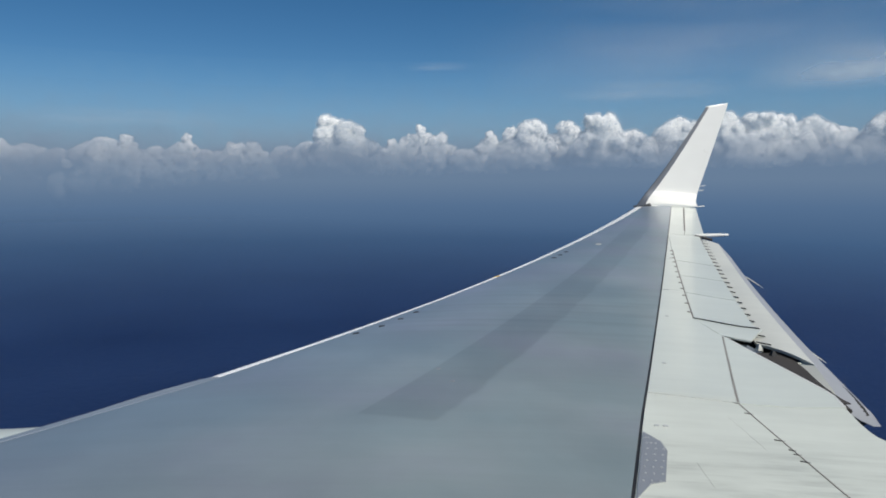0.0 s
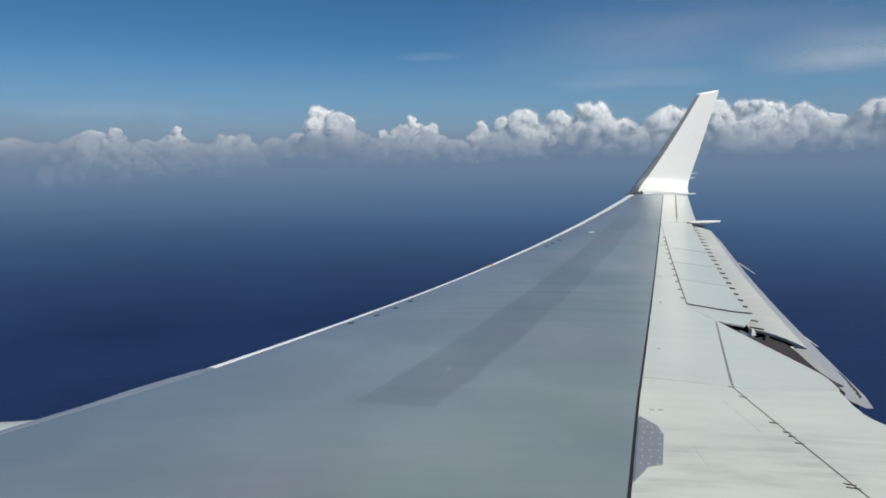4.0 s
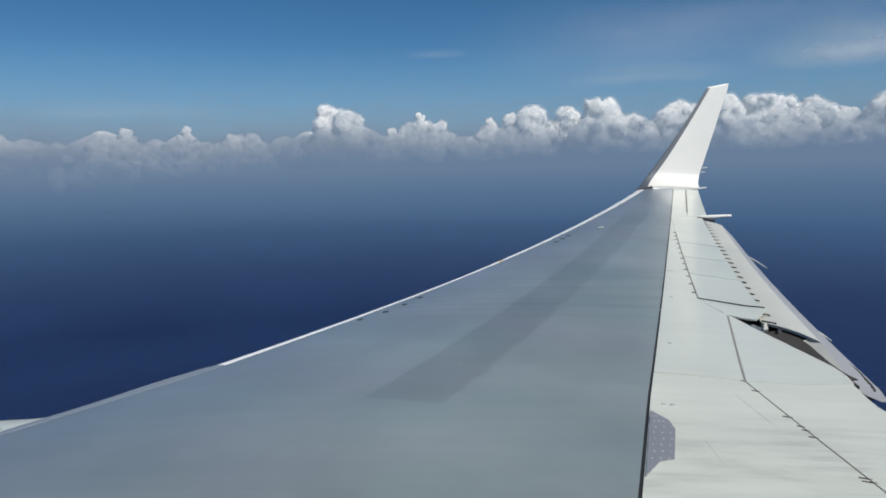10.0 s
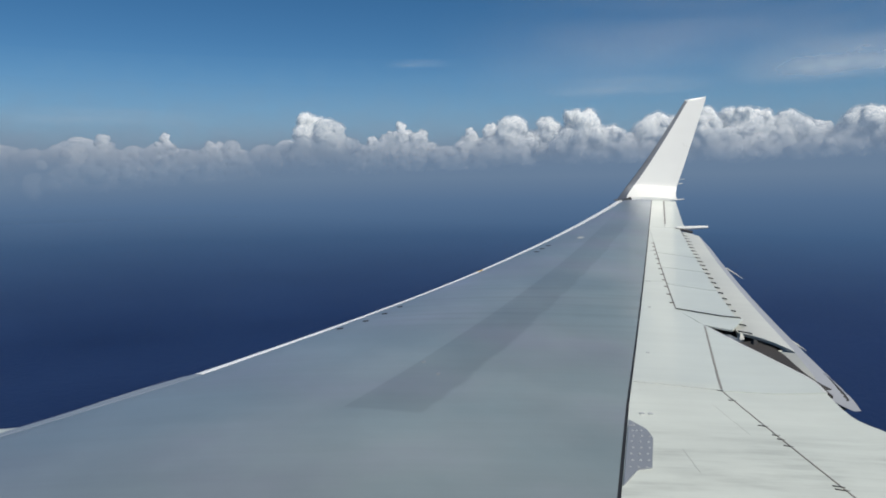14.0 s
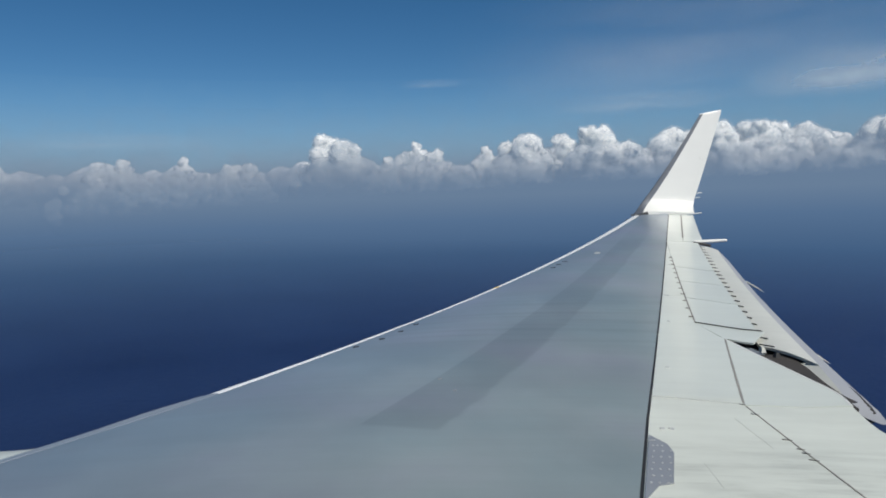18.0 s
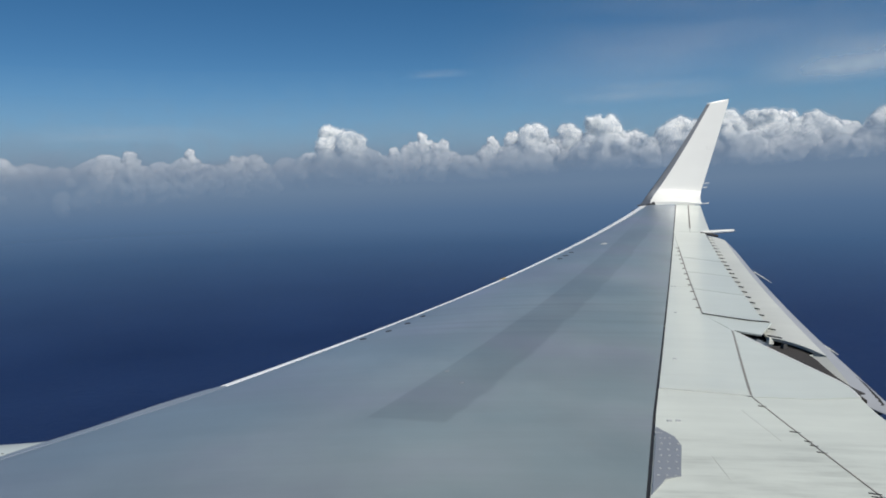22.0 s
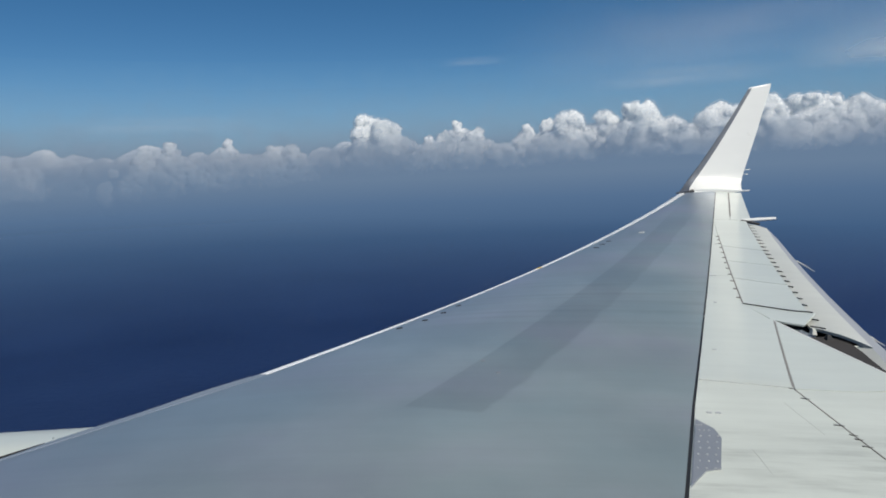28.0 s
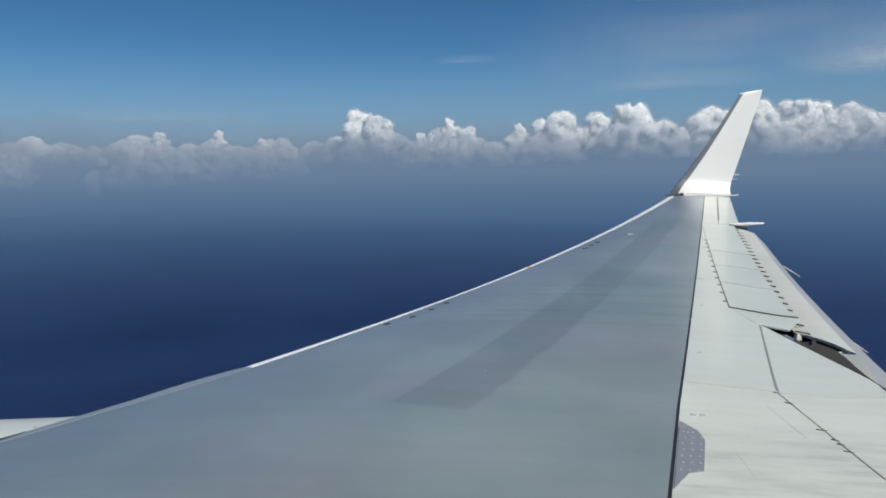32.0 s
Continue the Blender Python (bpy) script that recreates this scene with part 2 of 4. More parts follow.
def x_lead(y):
    return -4.2 + 0.522 * y if y > 5.7 else -1.2246 + 0.60 * (y - 5.7)


def x_trail(y):
    return 0.05 + 0.338 * y if y > 5.6 else 1.943 + 0.05 * (y - 5.6)


def skin(x, y):
    """Height of the wing's upper surface."""
    c = x_trail(y) - x_lead(y)
    s = min(1.0, max(0.0, (x - x_lead(y)) / c))
    return z_span(y) + 0.08 * c * math.sqrt(s) * (1 - s)


def under(x, y):
    c = x_trail(y) - x_lead(y)
    s = min(1.0, max(0.0, (x - x_lead(y)) / c))
    return z_span(y) - 0.09 * c * math.sqrt(s) * (1 - s) - 0.012 * s


def x_spar(y):
    return 1.23 + 0.3589 * (y - 5.53) + 0.014 * max(0.0, 5.0 - y)


def x_hinge(y):
    return 2.24 + 0.3062 * (y - 7.52)


def x_row(y):
    return 2.51 + 0.3104 * (y - 6.73)


def edge_width(y):
    """Chordwise width of the bright leading-edge strip."""
    return 0.07 + 0.008 * max(0.0, y - 5.7)


def thing(name, base, label, category, group=""):
    ob = new(name)
    ob.empty_display_size = 0.2
    ob.matrix_basis = AIR @ Matrix.Translation(base)
    return tagged(ob, label, category, group)


def part(name, me, material, parent, label=""):
    """Links a mesh or bmesh, given in the wing's axes, as one part under a thing or a part."""
    if isinstance(me, bmesh.types.BMesh):
        bm, me = me, bpy.data.meshes.new(name)
        bm.to_mesh(me)
        bm.free()
    ob = new(name, me)
    if not me.materials:
        me.materials.append(material)
    ob.parent = parent
    if parent.type == "EMPTY":
        ob.matrix_parent_inverse = parent.matrix_basis.inverted() @ AIR
    if label:
        ob["label"] = label
    return ob


def mesh(name, verts, faces, smooth=True):
    me = bpy.data.meshes.new(name)
    me.from_pydata(verts, [], faces)
    bm = bmesh.new()
    bm.from_mesh(me)
    bmesh.ops.recalc_face_normals(bm, faces=bm.faces)
    bm.to_mesh(me)
    bm.free()
    if smooth:
        for p in me.polygons:
            p.use_smooth = True
        me.set_sharp_from_angle(angle=radians(35))
    return me


def sheet(name, a, b, c, d, off=0.0, thick=0.012, nu=6, nv=16, bow=None):
    """A plate on the wing's skin between four plan corners (x, y[, drop]): inboard fore and aft, outboard aft and fore."""
    def grid(dz):
        out = []
        for j in range(nv + 1):
            v = j / nv
            for i in range(nu + 1):
                u = i / nu
                p = [0.0, 0.0, 0.0]
                for corner, w in ((a, (1 - u) * (1 - v)), (b, u * (1 - v)), (c, u * v), (d, (1 - u) * v)):
                    corner = tuple(corner) + (0.0,) * (3 - len(corner))
                    p = [q + w * r for q, r in zip(p, corner)]
                z = skin(p[0], p[1]) + off - p[2] + (bow(u, v) if bow else 0.0)
                out.append((p[0], p[1], z + dz))
        return out
    top, low = grid(0.0), grid(-thick)
    n = len(top)
    w = nu + 1
    faces = []
    for j in range(nv):
        for i in range(nu):
            k = j * w + i
            faces.append((k, k + 1, k + 1 + w, k + w))
            faces.append((n + k, n + k + w, n + k + 1 + w, n + k + 1))
    for i in range(nu):
        k = nv * w + i
        faces += [(i, n + i, n + i + 1, i + 1), (k, k + 1, n + k + 1, n + k)]
    for j in range(nv):
        k, q = j * w, j * w + nu
        faces += [(k, k + w, n + k + w, n + k), (q, n + q, n + q + w, q + w)]
    return mesh(name, top + low, faces)


def strip(name, fa, fb, y0, y1, off=0.0, thick=0.012, nu=6, nv=40, ease=1.0):
    """A plate on the skin between two spanwise lines fa(y) and fb(y)."""
    rows = []
    for dz in (0.0, -thick):
        for j in range(nv + 1):
            y = y0 + (y1 - y0) * j / nv
            xa, xb = fa(y), fb(y)
            for i in range(nu + 1):
                x = xa + (xb - xa) * (i / nu) ** ease
                rows.append((x, y, skin(x, y) + off + dz))
    n, w = (nu + 1) * (nv + 1), nu + 1
    faces = []
    for j in range(nv):
        for i in range(nu):
            k = j * w + i
            faces.append((k, k + 1, k + 1 + w, k + w))
            faces.append((n + k, n + k + w, n + k + 1 + w, n + k + 1))
    for i in range(nu):
        k = nv * w + i
        faces += [(i, n + i, n + i + 1, i + 1), (k, k + 1, n + k + 1, n + k)]
    for j in range(nv):
        k, q = j * w, j * w + nu
        faces += [(k, k + w, n + k + w, n + k), (q, n + q, n + q + w, q + w)]
    return mesh(name, rows, faces)


def loft(name, rings, cap=True):
    """A closed skin over rings of equally many points."""
    m = len(rings[0])
    verts = [p for r in rings for p in r]
    faces = []
    for j in range(len(rings) - 1):
        for i in range(m):
            k = (i + 1) % m
            faces.append((j * m + i, j * m + k, (j + 1) * m + k, (j + 1) * m + i))
    if cap:
        faces.append(tuple(range(m)))
        faces.append(tuple(range((len(rings) - 1) * m, len(rings) * m)))
    return mesh(name, verts, faces)


def tube(name, pts, r, seg=8):
    rings = []
    for i, p in enumerate(pts):
        p = Vector(p)
        a = Vector(pts[max(0, i - 1)])
        b = Vector(pts[min(len(pts) - 1, i + 1)])
        t = (b - a).normalized()
        s = t.cross(Vector((0, 0, 1))).normalized()
        q = s.cross(t)
        rr = r(i / (len(pts) - 1)) if callable(r) else r
        rings.append([tuple(p + (s * math.cos(g) + q * math.sin(g)) * rr) for g in (2 * math.pi * k / seg for k in range(seg))])
    return loft(name, rings)


def on(x, y, off=0.0):
    return (x, y, skin(x, y) + off)


# ---- fuselage side that carries the wing ----
def fuselage():
    r, yc, zc = 1.88, 0.0, 0.62
    bm = bmesh.new()
    xs = [-9 + 0.5 * i for i in range(18)] + [-0.14, 0.14] + [0.5 + 0.5 * i for i in range(18)]
    angs = [-80 + 8 * i for i in range(12)] + [14.5, 25.5] + [32 + 8 * i for i in range(32)]
    outer, inner = {}, {}
    for i, x in enumerate(xs):
        for j, a in enumerate(angs):
            ca, sa = math.cos(radians(a)), math.sin(radians(a))
            outer[i, j] = bm.verts.new((x, yc + r * ca, zc + r * sa))
            inner[i, j] = bm.verts.new((x, yc + (r - 0.09) * ca, zc + (r - 0.09) * sa))
    hole = (xs.index(-0.14), angs.index(14.5))
    for i in range(len(xs) - 1):
        for j in range(len(angs) - 1):
            if (i, j) == hole:
                ring = [(i, j), (i + 1, j), (i + 1, j + 1), (i, j + 1)]
                for k in range(4):
                    p, q = ring[k], ring[(k + 1) % 4]
                    bm.faces.new((outer[p], outer[q], inner[q], inner[p]))
                continue
            bm.faces.new((outer[i, j], outer[i + 1, j], outer[i + 1, j + 1], outer[i, j + 1]))
            bm.faces.new((inner[i, j], inner[i, j + 1], inner[i + 1, j + 1], inner[i + 1, j]))
    bmesh.ops.recalc_face_normals(bm, faces=bm.faces)
    for f in bm.faces:
        f.smooth = True
    me = bpy.data.meshes.new("fuselage_wall")
    bm.to_mesh(me)
    bm.free()
    me.set_sharp_from_angle(angle=radians(35))
    me.materials.append(WHITE)
    ob = new("fuselage_wall", me)
    ob.matrix_basis = AIR
    tagged(ob, "white painted fuselage side with a cabin window opening", "fuselage", kind="structure")


fuselage()

# ---- the wing ----
wing = thing("aircraft_wing", (0.4, 1.9, 0.0), "swept grey and white airliner wing with slightly drooped flaps", "aircraft wing")


def wing_core():
    rings = []
    n = 22
    for j in range(61):
        y = 1.6 + (16.6 - 1.6) * j / 60
        a = x_lead(y)
        b = min(x_row(y) - 0.02, x_trail(y)) if y > 7.0 else x_trail(y)
        b = b - 0.1 if y < 7.6 else b
        up = [(a + (b - a) * (i / n) ** 2) for i in range(n + 1)]
        rings.append([(x, y, min(skin(x, y) - 0.016, skin(x, y))) for x in up] + [(x, y, under(x, y) - 0.02) for x in reversed(up)])
    return loft("wing_core", rings)


part("wing_core", wing_core(), CORE, wing, "dark structure seen in the gaps between panels")
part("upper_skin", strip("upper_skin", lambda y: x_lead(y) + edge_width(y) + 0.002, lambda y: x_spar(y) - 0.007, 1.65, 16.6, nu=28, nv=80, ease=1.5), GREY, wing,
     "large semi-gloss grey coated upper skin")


def edge_lift(y):
    return 0.02 * min(1.0, max(0.0, (8.5 - y) / 2.7)) * min(1.0, max(0.0, (y - 4.3) / 0.5))


def slats():
    """Bright leading-edge sections, outboard of the engine, with thin joints."""
    ends = [5.78, 8.55, 11.25, 13.95, 16.55]
    for y0, y1 in zip(ends, ends[1:]):
        rows = []
        nv, nu = 16, 12
        for j in range(nv + 1):
            y = y0 + 0.006 + (y1 - y0 - 0.012) * j / nv
            a, w = x_lead(y), 0.8 * edge_width(y)
            ring = []
            for i in range(nu + 1):
                x = a + w * (1 - i / nu) ** 2
                ring.append((x, y, skin(x, y) + 0.003 + edge_lift(y) * (1 - (x - a) / w)))
            for i in range(1, nu + 1):
                x = a + 0.14 * (i / nu) ** 2
                ring.append((x, y, under(x, y) - 0.024))
            rows.append(ring)
        part("slat", loft("slat", rows), METAL, wing, "bright bare-metal leading-edge slat")


slats()


def inboard_edge():
    """The blunt leading edge between engine and slats."""
    rows = []
    for j in range(25):
        y = 3.2 + (5.77 - 3.2) * j / 24
        a = x_lead(y)
        w = 0.068
        lift = edge_lift(y) + 0.005 * math.sin(math.pi * min(1, max(0, (y - 5.2) / 0.57)))
        ring = []
        for i in range(13):
            x = a - 0.02 + (w + 0.02) * (1 - i / 12) ** 2
            ring.append((x, y, skin(max(x, a), y) + 0.004 + lift * max(0.0, 1 - (x - a) / 0.068)))
        for i in range(1, 13):
            x = a - 0.02 + 0.2 * (i / 12) ** 2
            ring.append((x, y, under(max(x, a), y) - 0.03))
        rows.append(ring)
    return loft("inboard_leading_edge", rows)


part("inboard_leading_edge", inboard_edge(), EDGE, wing, "smooth pale grey blunt leading edge beside the engine")
part("krueger_flap", tube("krueger_flap", [(x_lead(y) + 0.005, y, z_span(y) + 0.012) for y in (3.4, 3.9, 4.2, 4.45, 4.62)], lambda s: 0.022 - 0.012 * s), PALE, wing,
     "pale rounded edge strip at the inboard leading edge")
# black tube laid where the gap beside the engine is in shade
part("edge_gap", tube("edge_gap", [(x_lead(y) - 0.045, y, z_span(y) + 0.016) for y in (3.95, 4.2, 4.4, 4.6, 4.78)], lambda s: 0.013 - 0.006 * s), RUBBER, wing,
     "black tube standing for the shade in the gap between engine and leading edge")

# black seal between grey skin and white panels
part("spar_seal", strip("spar_seal", lambda y: x_spar(y) - 0.0065, lambda y: x_spar(y) + 0.0065, 1.65, 16.55, off=-0.006, thick=0.01, nu=1, nv=60), RUBBER, wing,
     "thin black seal line")

WHITE_LABEL = "white painted trailing-edge panel with faint stains"


def white(name, a, b, c, d, material=None, label=WHITE_LABEL, **k):
    return part(name, sheet(name, a, b, c, d, **k), material or WHITE, wing, label)


xs0 = lambda y: x_spar(y) + 0.007
# strip between seal and spoiler hinge, cut by chordwise joints
cuts = [7.02, 8.78, 10.78, 13.10]
for y0, y1 in zip(cuts, cuts[1:]):
    part("fixed_panel", strip("fixed_panel", xs0, lambda y: x_hinge(y) - 0.004, y0 + 0.003, y1 - 0.003, nu=4, nv=12), WHITE, wing, WHITE_LABEL)
white("fixed_panel", (x_hinge(11.58), 11.582), (x_row(11.37) - 0.044, 11.372), (x_row(13.1) - 0.044, 13.10), (x_hinge(13.1), 13.10), nu=4, nv=8)
# aileron region with its hinge slit
part("fixed_panel", strip("fixed_panel", xs0, lambda y: 4.37 + 0.357 * (y - 13.54) - 0.006, 13.106, 16.58, nu=4, nv=14), WHITE, wing, WHITE_LABEL)
aileron = part("aileron", strip("aileron", lambda y: 4.37 + 0.357 * (y - 13.54) + (0.006 if y > 13.5 else 0.0), lambda y: x_trail(y) + 0.055, 13.125, 16.56,
               nu=5, nv=14, thick=0.05), WHITE, wing, "white aileron")
part("hinge_slit", strip("hinge_slit", lambda y: 4.37 + 0.357 * (y - 13.54) - 0.012, lambda y: 4.37 + 0.357 * (y - 13.54) + 0.012, 13.55, 16.5,
     off=0.003, thick=0.006, nu=1, nv=12), GRIME, aileron, "dark grimy hinge slit")

# four flight spoilers
ends = [(7.52, 7.24), (8.66, 8.40), (9.66, 9.46), (10.69, 10.44), (11.57, 11.36)]
for k, ((ya, yb), (yc, yd)) in enumerate(zip(ends, ends[1:])):
    g = 0.008
    sp = white("spoiler", (x_hinge(ya + g) + 0.006, ya + g), (x_row(yb + g) - 0.048, yb + g), (x_row(yd - g) - 0.048, yd - g), (x_hinge(yc - g) + 0.006, yc - g),
               label="white spoiler panel lying flush on the wing", nu=5, nv=8, off=0.004, thick=0.02)
    part("hinge_line", strip("hinge_line", lambda y: x_hinge(y) - 0.005, lambda y: x_hinge(y) + 0.006, ya + 0.02, yc - 0.02, off=0.0015, thick=0.004, nu=1, nv=4),
         GRIME, sp, "dark grimy hinge line")
    for i in range(3):
        y = ya + (yc - ya) * (i + 0.6) / 3
        x = x_hinge(y)
        part("hinge_tab", sheet("hinge_tab", (x - 0.034, y - 0.006), (x + 0.003, y - 0.010), (x + 0.003, y + 0.002), (x - 0.034, y + 0.006), off=0.006, thick=0.006, nu=1, nv=1),
             GRIME, sp, "small dark hinge tab")
# dark joint at the inboard spoiler's end
part("joint_gap", sheet("joint_gap", (2.245, 7.508), (x_row(7.23) - 0.02, 7.224), (x_row(7.25) - 0.02, 7.245), (2.245, 7.520), off=0.006, thick=0.006, nu=4, nv=1),
     RUBBER, wing, "dark joint beside the spoiler")
# panel between spoilers and the inboard cove
white("fixed_panel", (2.24, 6.965), (2.40, 6.83), (x_row(7.23) - 0.004, 7.21), (2.235, 7.495), nu=3, nv=4)
white("fixed_panel", (x_spar(6.97) + 0.014, 7.015), (2.232, 6.965), (2.235, 7.49), (x_hinge(7.5) - 0.01, 7.50), nu=3, nv=4)

# inboard white panels
hx = lambda y: 1.63 + 0.3727 * (y - 5.31)
part("fixed_panel", strip("fixed_panel", xs0, lambda y: hx(y) - 0.005, 5.4362, 7.01, nu=4, nv=10), WHITE, wing, WHITE_LABEL)
def along(*stations):
    """Piecewise straight line x(y) through (y, x) stations."""
    def at(y):
        for (ya, xa), (yb, xb) in zip(stations, stations[1:]):
            if y <= yb:
                return xa + (xb - xa) * (y - ya) / (yb - ya)
        return stations[-1][1]
    return at


rear = along((2.2, 2.46), (4.74, 2.085), (4.82, 2.066), (4.90, 2.068), (5.05, 2.103), (5.29, 2.175), (5.45, 2.224), (5.55, 2.246), (5.82, 2.252), (6.16, 2.255), (6.56, 2.255), (6.94, 2.234))
ground = part("ground_spoiler", strip("ground_spoiler", lambda y: hx(y) + 0.007, rear, 5.29, 6.93, nu=8, nv=22, off=0.004, thick=0.03), WHITE, wing, "broad white inboard spoiler panel")
part("hinge_seal", strip("hinge_seal", lambda y: hx(y) - 0.004, lambda y: hx(y) + 0.006, 5.33, 6.93, off=0.002, thick=0.006, nu=1, nv=10), SEAL_GREY, ground,
     "grey grimy hinge seal")
part("edge_trim", tube("edge_trim", [on(rear(y), y, -0.003) for y in (6.93, 6.7, 6.5, 6.1, 5.8, 5.6, 5.5, 5.4, 5.3)], 0.010), WHITE_GLOSS, ground,
     "bright white rounded edge")
h2 = lambda y: 1.63 + 0.1 * (y - 5.31)
part("fixed_panel", strip("fixed_panel", xs0, lambda y: max(h2(y) - 0.0025, hx(y) - 0.005), 1.65, 5.4358, nu=5, nv=18), WHITE_WORN, wing, WHITE_LABEL + " and grey smudges")
part("inboard_panel", strip("inboard_panel", lambda y: h2(y) + 0.001, rear, 1.65, 5.284, nu=8, nv=60, off=0.002, thick=0.03), WHITE_WORN, wing, "white inboard trailing-edge panel")
part("panel_joint", strip("panel_joint", lambda y: h2(y) - 0.0035, lambda y: h2(y) + 0.0015, 1.7, 5.30, off=0.002, thick=0.005, nu=1, nv=12), GRIME, wing, "dark panel joint")
part("panel_joint", sheet("panel_joint", (1.19, 5.404), (1.61, 5.312), (1.61, 5.316), (1.19, 5.409), off=0.0035, thick=0.005, nu=4, nv=1), FAINT, wing, "grey panel joint")
for y, l in ((5.30, 0.022), (5.13, 0.026), (4.75, 0.03), (4.63, 0.018), (4.58, 0.018), (4.50, 0.026), (4.10, 0.03), (4.07, 0.035)):
    x = h2(y)
    part("joint_tab", sheet("joint_tab", (x - l, y + 0.006), (x + 0.008, y - 0.008), (x + 0.008, y - 0.002), (x - l, y + 0.0115), off=0.003, thick=0.004, nu=1, nv=1),
         RUBBER, wing, "small dark tab at the panel joint")
# faint access-panel lines
for a, b in (((1.47, 5.06), (1.443, 4.63)), ((1.075, 4.43), (1.045, 4.19)), ((1.235, 5.41), (1.17, 5.20))):
    part("panel_line", sheet("panel_line", (a[0] - 0.0008, a[1]), (a[0] + 0.0008, a[1]), (b[0] + 0.0008, b[1]), (b[0] - 0.0008, b[1]), off=0.0008, thick=0.003, nu=1, nv=4),
         HAIRLINE, wing, "faint panel line")
for x, y in ((1.06, 4.86), (1.10, 4.86), (1.50, 6.05), (2.02, 7.52), (2.45, 8.76), (2.42, 8.76), (3.20, 10.85)):
    part("screw", sheet("screw", (x - 0.010, y - 0.007), (x + 0.010, y - 0.007), (x + 0.010, y + 0.008), (x - 0.010, y + 0.008), off=0.004, thick=0.005, nu=1, nv=1), PLATE_RIVET, wing,
         "small grey fastener")

# grey riveted plate beside the seal
def doubler():
    poly = [(1.005, 4.64), (0.995, 4.53), (0.88, 4.215), (0.82, 4.19)]
    out = [(x_spar(y) + 0.012, y) for y in (4.05, 4.19, 4.3, 4.5, 4.65, 4.76)]
    pts = poly + out
    bm = bmesh.new()
    f = bm.faces.new([bm.verts.new(on(x, y, 0.005)) for x, y in pts])
    bmesh.ops.recalc_face_normals(bm, faces=bm.faces)
    ext = bmesh.ops.extrude_face_region(bm, geom=[f])
    bmesh.ops.translate(bm, verts=[v for v in ext["geom"] if isinstance(v, bmesh.types.BMVert)], vec=(0, 0, -0.006))
    bmesh.ops.recalc_face_normals(bm, faces=bm.faces)
    return bm


plate = part("doubler_plate", doubler(), GREY_PLATE, wing, "grey eight-sided riveted plate beside the black seal")


def disc(r, h, seg=8):
    bm = bmesh.new()
    bmesh.ops.create_cone(bm, cap_ends=True, segments=seg, radius1=r, radius2=r * 0.8, depth=h)
    me = bpy.data.meshes.new("rivet")
    bm.to_mesh(me)
    bm.free()
    return me


RIVET = disc(0.0042, 0.0024)
RIVET.materials.append(PLATE_RIVET)
for row in range(8):
    y = 4.21 + row * 0.067
    x0 = x_spar(y) + 0.03
    x1 = min(0.88 + (y - 4.215) * 0.37, 1.0 - max(0, y - 4.6) * 0.55) - 0.02
    for i in range(3):
        x = x0 + (x1 - x0) * i / 2 + 0.006 * (row % 2)
        ob = part("rivet", RIVET, PALE, plate)
        ob.location = on(x, y, 0.007)

# drooped outboard flap, its aft section, and the cove before its inboard end
fx = lambda y: x_row(y) - 0.10
ridge = lambda y: 2.71 + 0.312 * (y - 6.67)
ftrail = lambda y: 2.79 + 0.3035 * (y - 6.32)
flap = part("outboard_flap", sheet("outboard_flap", (x_row(6.95) - 0.075, 6.96, 0.05), (ridge(6.36), 6.36, 0.05), (ridge(12.6), 12.6, 0.05), (fx(13.0), 13.0, 0.03), nu=6, nv=24, thick=0.02,
            bow=lambda u, v: 0.018 * math.sin(math.pi * u)), PALE, wing, "pale slightly drooped outboard flap")
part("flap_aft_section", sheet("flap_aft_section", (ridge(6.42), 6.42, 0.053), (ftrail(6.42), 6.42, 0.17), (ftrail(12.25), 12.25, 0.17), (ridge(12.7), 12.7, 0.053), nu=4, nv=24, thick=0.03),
     LILAC, wing, "aft section of the flap, its shade put into a lilac-grey colour")
# the flap runs on inboard as a narrowing wedge to a point
inner = along((5.44, 2.432), (5.50, 2.405), (5.60, 2.388), (5.70, 2.392), (5.92, 2.430), (6.16, 2.488), (6.30, 2.527), (6.52, 2.570))
sink = along((5.44, 0.15), (5.70, 0.115), (5.92, 0.09), (6.44, 0.085))
middle = lambda y: max(inner(y) + 0.002, ridge(y))
outer = along((5.44, 2.474), (5.69, 2.588), (5.92, 2.667), (6.42, ftrail(6.42)))


def wedge(name, fa, fb, da, db, y0, y1, n=14):
    rings = []
    for k in range(n + 1):
        y = y0 + (y1 - y0) * k / n
        a, b = on(fa(y), y, -da(y)), on(max(fb(y), fa(y) + 0.003), y, -db(y))
        th = 0.002 + 0.012 * min(1, (y - 5.44) / 0.6)
        rings.append([tuple(a), tuple(b), (b[0], b[1], b[2] - th), (a[0], a[1], a[2] - th)])
    return loft(name, rings)


mid_sink = lambda y: sink(y) + (0.053 - sink(y)) * min(1, max(0, (y - 5.6) / 0.82))
part("flap_wedge", wedge("flap_wedge", middle, outer, mid_sink, lambda y: min(0.17, 0.15 + 0.05 * (y - 5.44)), 5.44, 6.42), LILAC, flap, "pointed inner end of the flap in the lilac-grey shade colour")
part("flap_inner_end", wedge("flap_inner_end", inner, middle, sink, mid_sink, 5.56, 6.52), PALE, flap, "pale inner end of the flap")
